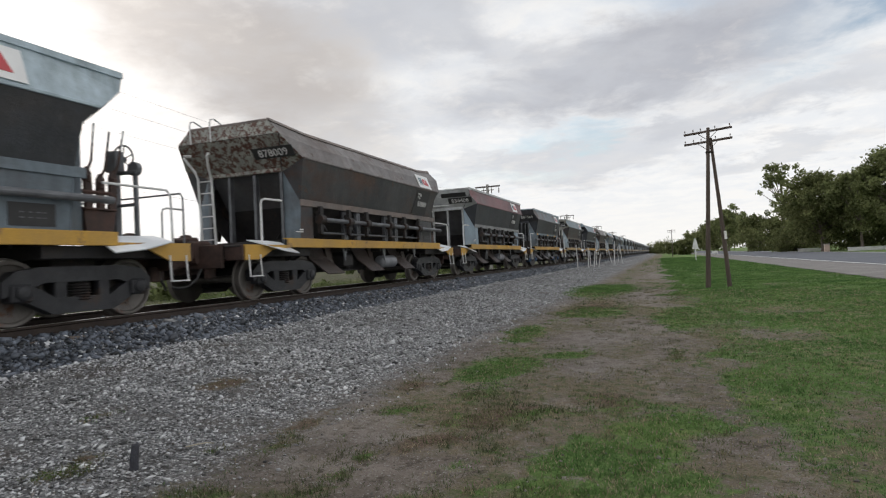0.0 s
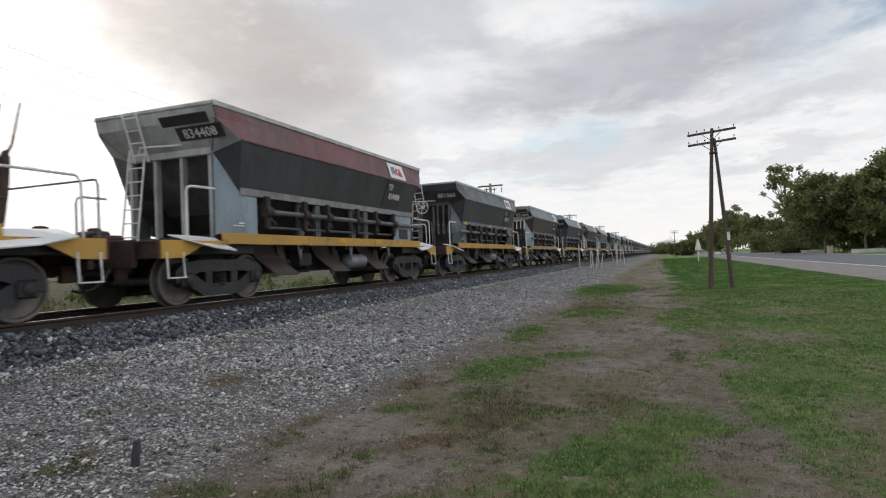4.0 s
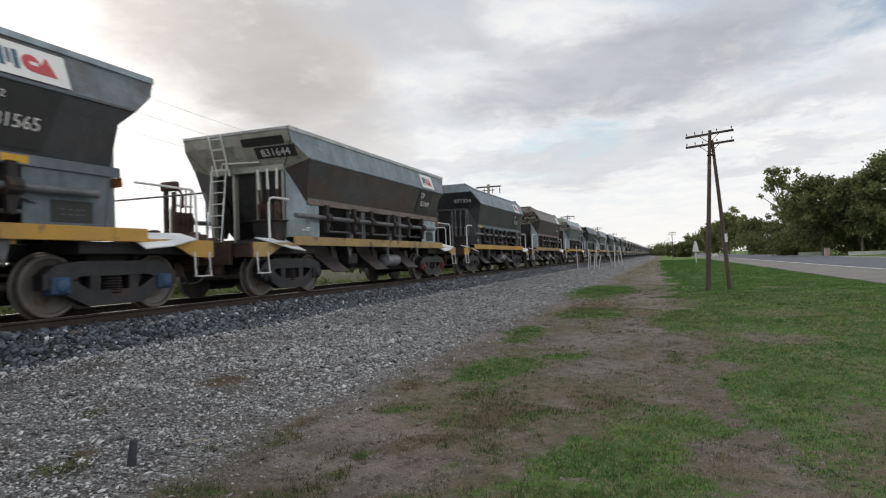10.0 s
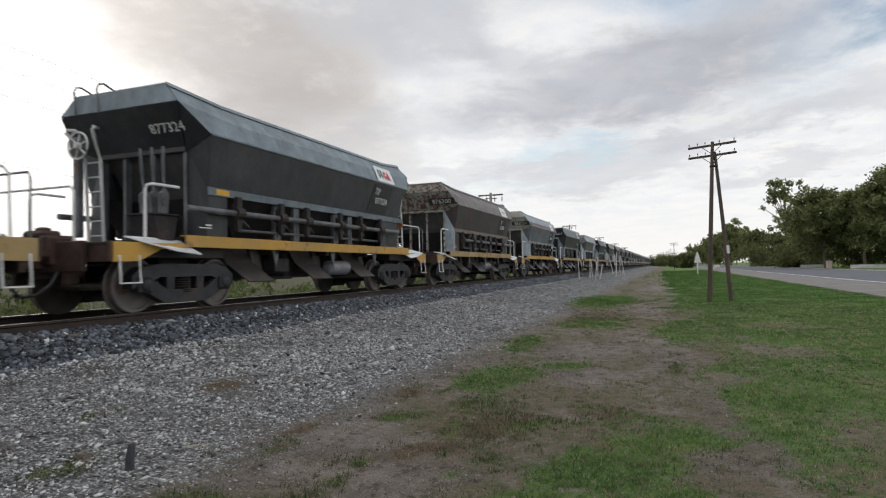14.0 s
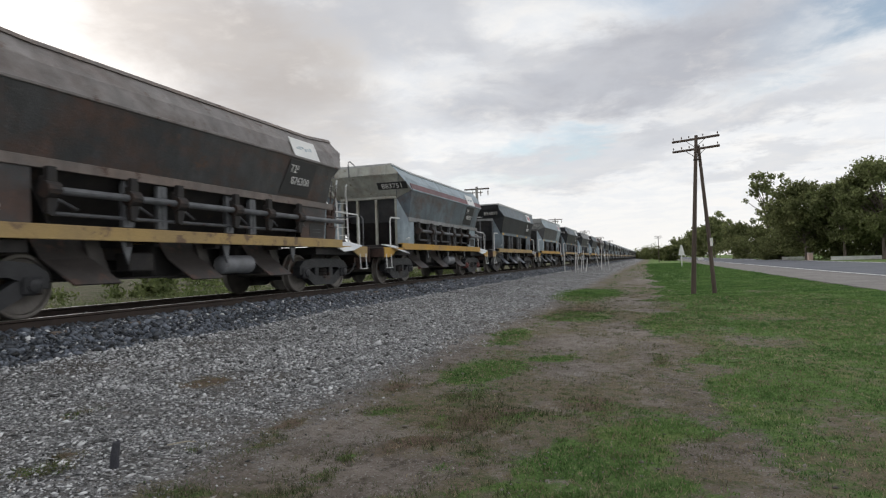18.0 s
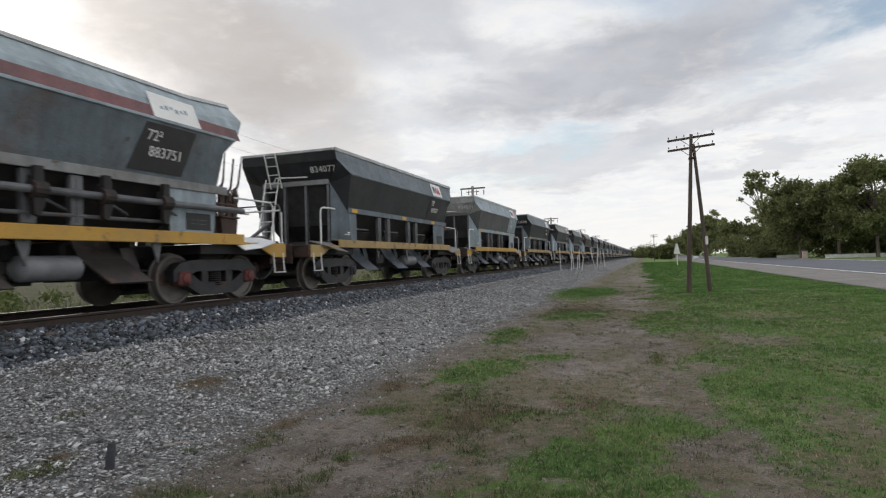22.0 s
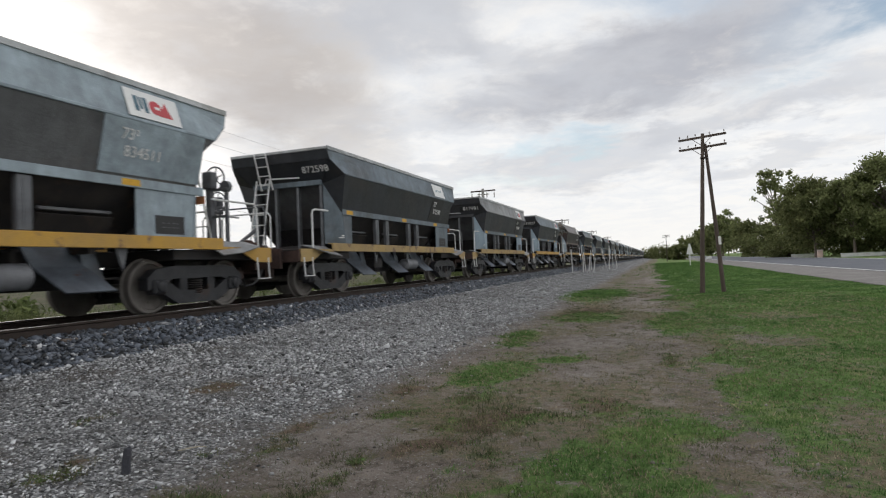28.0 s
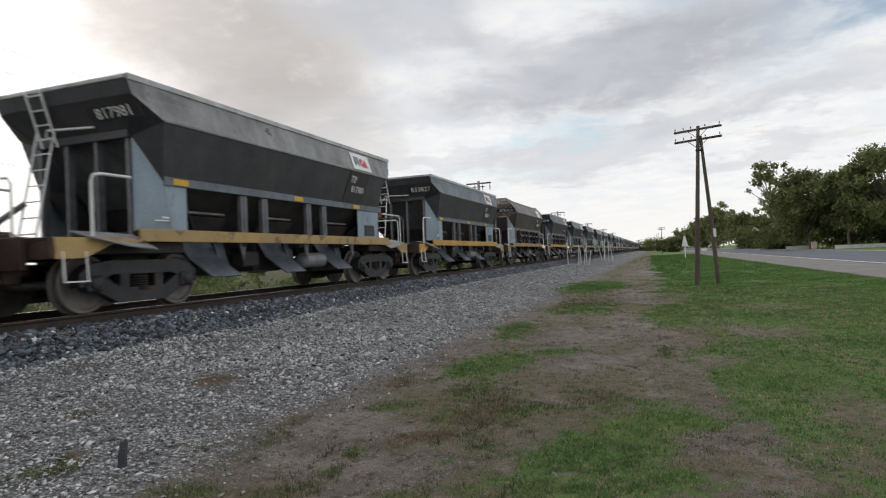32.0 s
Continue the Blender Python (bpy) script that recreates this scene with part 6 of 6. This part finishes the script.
def leaf_material(name, a, b, scale=0.5):
    """Leaves that let a part of the light through."""
    m = surface(name, [a, b], scale, 0.75, 0, 8, 0.0, 0.15, island=0.45, spec=0.2)
    nt = m.node_tree
    bsdf = nt.nodes["Principled BSDF"]
    through_leaf = nt.nodes.new("ShaderNodeBsdfTranslucent")
    nt.links.new(bsdf.inputs["Base Color"].links[0].from_socket, through_leaf.inputs[0])
    both = nt.nodes.new("ShaderNodeMixShader")
    both.inputs[0].default_value = 0.55
    nt.links.new(bsdf.outputs[0], both.inputs[1])
    nt.links.new(through_leaf.outputs[0], both.inputs[2])
    nt.links.new(both.outputs[0], nt.nodes["Material Output"].inputs[0])
    return m


LEAF = leaf_material("broad_leaves", (0.14, 0.165, 0.07), (0.21, 0.235, 0.105))
LEAF_DARK = leaf_material("dark_leaves", (0.12, 0.14, 0.06), (0.18, 0.195, 0.085))
LEAF_BRIGHT = leaf_material("scrub_leaves", (0.11, 0.145, 0.055), (0.16, 0.19, 0.08))


def leaf_cloud(centres, radii, per, size, rng):
    """Leaf sprays, four-cornered and bent, scattered in uneven clumps."""
    total = sum(per)
    c = np.repeat(np.array(centres), per, axis=0)
    r = np.repeat(np.array(radii), per)
    d = rng.normal(size=(total, 3))
    d /= np.linalg.norm(d, axis=1)[:, None]
    q = c + d * (r * (0.25 + 0.55 * np.minimum(np.abs(rng.normal(size=total)), 1.7)))[:, None] * np.array([1.05, 1.05, 0.8])
    u = rng.normal(size=(total, 3))
    u /= np.linalg.norm(u, axis=1)[:, None]
    w = np.cross(u, rng.normal(size=(total, 3)))
    w /= np.linalg.norm(w, axis=1)[:, None]
    n = np.cross(u, w)
    s = (size * rng.uniform(0.6, 1.5, total))[:, None]
    v = np.stack([q - u * s, q + w * s * 0.5 + n * s * 0.2, q + u * s, q - w * s * 0.5 + n * s * 0.2], axis=1).reshape(-1, 3)
    me = bpy.data.meshes.new("leaves")
    k = np.arange(total)[:, None] * 4
    f = np.concatenate([k + np.array([0, 1, 2]), k + np.array([0, 2, 3])], axis=1).reshape(-1, 3)
    me.vertices.add(len(v))
    me.vertices.foreach_set("co", v.ravel().astype(np.float32))
    me.loops.add(f.size)
    me.loops.foreach_set("vertex_index", f.ravel().astype(np.int32))
    me.polygons.add(len(f))
    me.polygons.foreach_set("loop_start", np.arange(0, f.size, 3, dtype=np.int32))
    me.update(calc_edges=True)
    me.materials.append(None)
    return me


def tree(x, y, h, w, seed, label, leaf=None, trunk_h=0.3, clumps=26, leaves=110, size=0.27, loose=0.0, lean=0.0, group="trees across the road", name="tree"):
    if 8.0 < x < 27.5:
        # the row stands along the far side of the road
        k = 27.5 / x
        x, y, h, w, size, lean = x * k, y * k, h * k, w * k, size * k, lean * k
    rng = np.random.default_rng(seed)
    t = new(name)
    t.matrix_basis = pose(x, y, 0)
    tagged(t, label, "tree" if h > 4 else "bush", group)
    fork = h * trunk_h
    limbs = [tube([(0, 0, -0.1), (0.1 * lean, 0, fork * 0.5), (lean * 0.4, 0.1, fork), (lean, 0, h * 0.72)], [0.035 * h * 0.55, 0.03 * h * 0.5, 0.024 * h * 0.5, 0.006 * h], 8)]
    centres, radii = [], []
    for k in range(clumps):
        a, q = rng.uniform(0, 2 * math.pi), rng.uniform(0.0, 1.0)
        z = fork * 0.9 + (h - fork) * (0.06 + 0.88 * q)
        spread = w / 2 * math.sin(math.pi * min(max((z / h - trunk_h * 0.55) / (1.08 - trunk_h * 0.55), 0.05), 0.97)) ** 0.7
        rr = spread * rng.uniform(0.35, 1.12)
        c = (lean * q + rr * math.cos(a), rr * math.sin(a), z)
        centres.append(c)
        radii.append(w * rng.uniform(0.08, 0.19) * (1 - 0.3 * loose))
        if k % 2 == 0:
            zs = fork * 0.8 + (z - fork * 0.8) * rng.uniform(0.2, 0.6)
            limbs.append(tube([(lean * 0.4, 0, zs), (c[0] * 0.55 + lean * 0.2, c[1] * 0.55, (zs + z) / 2 + 0.1), c], [0.009 * h * 0.7, 0.006 * h * 0.7, 0.002 * h], 6))
    part("trunk", joined(*limbs), BARK, t, "bark-covered trunk with limbs", smooth=True)
    per = [max(20, int(leaves * 1.0 * (r / (w * 0.135)) ** 2 * (1 - 0.35 * loose))) for r in radii]
    part("crown", leaf_cloud(centres, radii, per, size, rng), leaf or LEAF, t)
    return t


BIG = "large dark green tree on the lawn across the road"
for x, y, h, w, seed, kw in [
    (20.5, 122, 16.6, 7.6, 1, dict(loose=0.75, clumps=45, trunk_h=0.36, leaves=106)),
    (15.2, 124, 9.6, 5.2, 2, dict(loose=0.8, lean=-1.6, trunk_h=0.42, clumps=18, leaves=75)),
    (27.2, 126, 14.8, 11.5, 3, dict(clumps=66, trunk_h=0.16, leaves=187, leaf=LEAF_DARK)),
    (32.0, 121, 14.6, 9.0, 4, dict(clumps=54, trunk_h=0.2, leaves=162)),
    (36.8, 118, 17.4, 12.0, 5, dict(clumps=72, trunk_h=0.2, leaves=175)),
    (44.5, 120, 18.5, 13.0, 6, dict(clumps=66, trunk_h=0.2, leaves=162, leaf=LEAF_DARK)),
    (53.0, 116, 17.0, 13.0, 16, dict(clumps=60, trunk_h=0.2, leaves=150)),
    (23.5, 131, 8.6, 7.5, 7, dict(clumps=45, trunk_h=0.12, leaves=150, leaf=LEAF_DARK)),
    (12.2, 130, 8.2, 5.4, 8, dict(clumps=33, trunk_h=0.2, leaves=137)),
    (17.6, 133, 7.0, 8.5, 9, dict(clumps=45, trunk_h=0.1, leaves=150, leaf=LEAF_DARK)),
    (30.0, 134, 11.0, 13.0, 10, dict(clumps=54, trunk_h=0.1, leaves=150, leaf=LEAF_DARK)),
    (40.0, 132, 13.0, 14.0, 11, dict(clumps=60, trunk_h=0.1, leaves=150, leaf=LEAF_DARK)),
]:
    tree(x, y, h, w, seed, BIG if h > 9 else "dark green tree beside the road", **kw)
for x, y, h, w, seed in [(20, 146, 5.0, 12.0, 31), (30, 148, 6.0, 14.0, 32), (40, 146, 6.0, 14.0, 33), (50, 143, 7.0, 14.0, 34), (60, 140, 7.0, 14.0, 35), (25, 138, 3.0, 9.0, 36), (35, 136, 3.2, 10.0, 37), (45, 134, 3.0, 10.0, 38)]:
    tree(x, y, h, w, seed, "dense green hedge behind the lawn", leaf=LEAF_DARK, trunk_h=0.04, clumps=34, leaves=80, size=0.24, group="hedges behind the lawn", name="hedge")
for x, y, h, w, seed in [(11.0, 150, 6.4, 9.0, 21), (14.5, 170, 7.5, 12.0, 22), (9.6, 205, 5.8, 11.0, 23), (5.9, 196, 4.6, 6.6, 24), (3.3, 215, 3.9, 5.0, 25), (0.4, 330, 5.6, 15.0, 26), (-4.5, 360, 5.2, 14.0, 27), (6.5, 420, 8.0, 24.0, 28)]:
    tree(x, y, h, w, seed, "rounded dark bush in the distance", leaf=LEAF_DARK, trunk_h=0.06, clumps=26, leaves=90, size=0.36, group="distant bushes", name="bush")
for k in range(16):
    rng = random.Random(150 + k)
    tree(-14.6 - 4 * rng.random(), 3 + 3.4 * k + 2 * rng.random(), 0.7 + 0.7 * rng.random(), 1.5 + 1.6 * rng.random(), 160 + k, "low green scrub beyond the track", leaf=LEAF_BRIGHT, trunk_h=0.05, clumps=10, leaves=60, size=0.09, group="scrub beyond the track", name="bush")
for k in range(16):
    rng = random.Random(50 + k)
    tree(-17 - 30 * rng.random(), 14 + 7.5 * k + 5 * rng.random(), 1.4 + 1.8 * rng.random(), 2.5 + 2.5 * rng.random(), 60 + k, "green scrub beyond the track", leaf=LEAF_BRIGHT, trunk_h=0.05, clumps=14, leaves=70, size=0.16, group="scrub beyond the track", name="bush")

# ---- stones and grass ----


def many(name, v, f, material, label, category):
    me = bpy.data.meshes.new(name)
    n = f.shape[1]
    me.vertices.add(len(v))
    me.vertices.foreach_set("co", v.astype(np.float32).ravel())
    me.loops.add(f.size)
    me.loops.foreach_set("vertex_index", f.astype(np.int32).ravel())
    me.polygons.add(len(f))
    me.polygons.foreach_set("loop_start", np.arange(0, f.size, n, dtype=np.int32))
    me.update(calc_edges=True)
    me.materials.append(material)
    return tagged(new(name, me), label, category, kind="stuff")


def stones(name, count, xr, yr, size, seed, material, label, near=1.0, keep=None, flat=0.55):
    """Broken stones: six-cornered lumps with flat faces, half sunk in the ground."""
    rng = np.random.default_rng(seed)
    x = rng.uniform(*xr, count)
    y = yr[0] + (yr[1] - yr[0]) * rng.uniform(0, 1, count) ** near
    if keep is not None:
        m = keep(x, y, rng)
        x, y = x[m], y[m]
    n = len(x)
    z = np.array([ground_z(a, b) for a, b in zip(x, y)])
    s = size * rng.lognormal(0, 0.38, n)
    base = np.array([(1, 0, 0), (-1, 0, 0), (0, 1, 0), (0, -1, 0), (0, 0, flat), (0, 0, -flat)], float) * np.array([1.25, 0.85, 1.0])
    v = base[None] * rng.uniform(0.6, 1.25, (n, 6, 1)) * s[:, None, None]
    v[:, 4, :2] += rng.uniform(-0.5, 0.5, (n, 2)) * s[:, None]
    a = rng.uniform(0, 2 * math.pi, n)
    c, d = np.cos(a), np.sin(a)
    px, py = v[:, :, 0].copy(), v[:, :, 1].copy()
    v[:, :, 0], v[:, :, 1] = c[:, None] * px - d[:, None] * py, d[:, None] * px + c[:, None] * py
    t = rng.uniform(-0.7, 0.7, n)
    py, pz = v[:, :, 1].copy(), v[:, :, 2].copy()
    v[:, :, 1], v[:, :, 2] = np.cos(t)[:, None] * py - np.sin(t)[:, None] * pz, np.sin(t)[:, None] * py + np.cos(t)[:, None] * pz
    v += np.stack([x, y, z + s * 0.25], 1)[:, None, :]
    tri = np.array([(0, 2, 4), (2, 1, 4), (1, 3, 4), (3, 0, 4), (2, 0, 5), (1, 2, 5), (3, 1, 5), (0, 3, 5)])
    f = (np.arange(n)[:, None, None] * 6 + tri[None]).reshape(-1, 3)
    return many(name, v.reshape(-1, 3), f, material, label, "stones")


DARK_STONE = surface("dark_basalt", [(0.066, 0.078, 0.10), (0.105, 0.118, 0.142)], 6, 0.5, 0, 40, 0.2, 0.2, island=0.95, spec=0.6)
EARTH_STONE = surface("earthy_pebble", [(0.16, 0.145, 0.13), (0.26, 0.24, 0.22)], 6, 0.9, 0, 40, 0.2, 0.15, island=0.5, spec=0.2)
WHITE_STONE = surface("light_stone", [(0.40, 0.41, 0.43), (0.54, 0.545, 0.56)], 6, 0.6, 0, 40, 0.2, 0.15, island=0.5, spec=0.4)
PALE_STONE = surface("pale_limestone", [(0.275, 0.278, 0.286), (0.415, 0.42, 0.43)], 6, 0.75, 0, 40, 0.2, 0.15, island=0.92, spec=0.35)


def drifts(x, y, r):
    """Loose gravel thins out towards the earth and lies in long uneven drifts."""
    d = np.array([noise.noise((a * 0.9, b * 0.55, 61.0)) + 0.6 * noise.noise((a * 2.7, b * 1.6, 62.0)) - 1.5 * blob(RUSSET, a, b) for a, b in zip(x, y)])
    return r.uniform(0, 1, len(x)) < np.clip((-2.7 - x) / 2.0, 0.05, 1) * np.clip(0.72 + 0.85 * d, 0.1, 1.0)


stones("ballast", 38000, (-8.25, -7.12), (2.0, 60), 0.031, 3, DARK_STONE, "dark grey broken ballast on the bank of the track", 1.6, flat=0.7)
stones("ballast", 9000, (-10.6, -8.2), (2.0, 40), 0.036, 4, DARK_STONE, "dark grey ballast between the rails", 1.6, flat=0.7)
stones("ballast", 6500, (-8.25, -6.9), (2.0, 55), 0.026, 8, WHITE_STONE, "pale stones among the ballast", 1.9)
stones("pebbles", 6000, (-4.2, 1.2), (1.8, 24), 0.008, 9, EARTH_STONE, "small grey pebbles on the bare earth", 1.8)
stones("gravel", 76000, (-7.25, -2.7), (1.5, 20), 0.0128, 5, PALE_STONE, "pale loose gravel beside the ballast", 1.9, drifts, 0.42)
stones("gravel", 26000, (-7.25, -3.3), (6.0, 55), 0.020, 16, PALE_STONE, "pale gravel farther along the track", 1.7, drifts, 0.5)
stones("gravel", 5000, (-7.25, -3.3), (5.0, 45), 0.018, 26, WHITE_STONE, "bright stones in the gravel farther along", 1.7, drifts, 0.5)
stones("gravel", 7000, (-7.25, -3.4), (1.5, 30), 0.0145, 6, WHITE_STONE, "larger pale stones in the gravel", 1.8, drifts, 0.42)


def blades(name, count, xr, yr, seed, material, label, height, cover, near=1.0):
    """Tufts of four narrow bent blades wherever the cover is close enough."""
    rng = np.random.default_rng(seed)
    x = rng.uniform(*xr, count)
    y = yr[0] + (yr[1] - yr[0]) * rng.uniform(0, 1, count) ** near
    dens = np.array([cover(a, b) for a, b in zip(x, y)])
    m = rng.uniform(0.15, 1.0, count) < dens
    x, y, dens = x[m], y[m], dens[m]
    n = len(x)
    z = np.array([ground_z(a, b) for a, b in zip(x, y)])
    k = 5
    ang = rng.uniform(0, 2 * math.pi, (n, k))
    h = height * rng.uniform(0.5, 1.4, (n, k)) * (0.6 + 0.6 * dens[:, None])
    out = h * rng.uniform(0.2, 1.5, (n, k))
    wd = 0.0016 + 0.0016 * rng.uniform(0, 1, (n, k)) + 0.0004 * y[:, None]
    bx = x[:, None] + rng.normal(0, 0.022, (n, k))
    by = y[:, None] + rng.normal(0, 0.022, (n, k))
    dx, dy = np.cos(ang), np.sin(ang)
    zz = z[:, None] - 0.005 + 0 * h
    v = np.stack([np.stack([bx - dy * wd, by + dx * wd, zz], -1), np.stack([bx + dy * wd, by - dx * wd, zz], -1), np.stack([bx + dx * out, by + dy * out, zz + h], -1)], 2)
    v = v.reshape(-1, 3)
    f = np.arange(len(v)).reshape(-1, 3)
    return many(name, v, f, material, label, "grass")


GRASS = leaf_material("grass_blades", (0.066, 0.138, 0.042), (0.135, 0.228, 0.07), 0.7)
RANK = surface("rank_grass", [(0.09, 0.15, 0.045), (0.19, 0.20, 0.09)], 0.5, 0.75, 0, 10, 0.0, 0.15, island=0.4, spec=0.2)
DULL = leaf_material("dull_scrub", (0.075, 0.10, 0.048), (0.165, 0.155, 0.09), 1.2)
STRAW = leaf_material("withered_blades", (0.22, 0.185, 0.12), (0.36, 0.31, 0.21), 0.9)
blades("grass", 190000, (-5.2, 8.2), (2.4, 60), 11, GRASS, "short green grass of the verge", 0.026, lambda x, y: turf(x, y) * (1 - smooth(30, 60, y)), 2.1)
blades("grass", 26000, (-4.0, 8.0), (34, 130), 15, GRASS, "short green grass of the verge farther off", 0.06, lambda x, y: 1.1 * turf(x, y) * smooth(30, 50, y), 1.5)
blades("grass", 6000, (-3.8, 8.2), (-12, 2.6), 18, GRASS, "short green grass behind the viewpoint", 0.03, turf)
blades("withered_grass", 60000, (-5.2, 6.0), (2.4, 24), 12, STRAW, "withered brown grass on bare earth", 0.028, lambda x, y: 0.45 * dry_cover(x, y) + 0.28 * turf(x, y), 1.9)
blades("scrub_grass", 34000, (-5.3, 1.5), (2.4, 26), 17, DULL, "dull green low scrub on the bare earth", 0.034, lambda x, y: max(smooth(-4.0, -2.6, x), 1.4 * blob(WEEDS, x, y), blob(RUSSET, x, y)) * (0.24 + 0.55 * noise.noise((x * 1.5, y * 1.1, 51.0)) + 0.4 * noise.noise((x * 5, y * 4, 52.0)) + 1.0 * blob(WEEDS, x, y) + 0.5 * blob(RUSSET, x, y)), 1.7)
blades("tall_grass", 12000, (-17.5, -12.2), (3, 60), 13, RANK, "tall green grass beyond the track", 0.46, lambda x, y: 0.5 + 0.6 * noise.noise((x * 0.7, y * 0.35, 9.0)), 1.4)
motions()
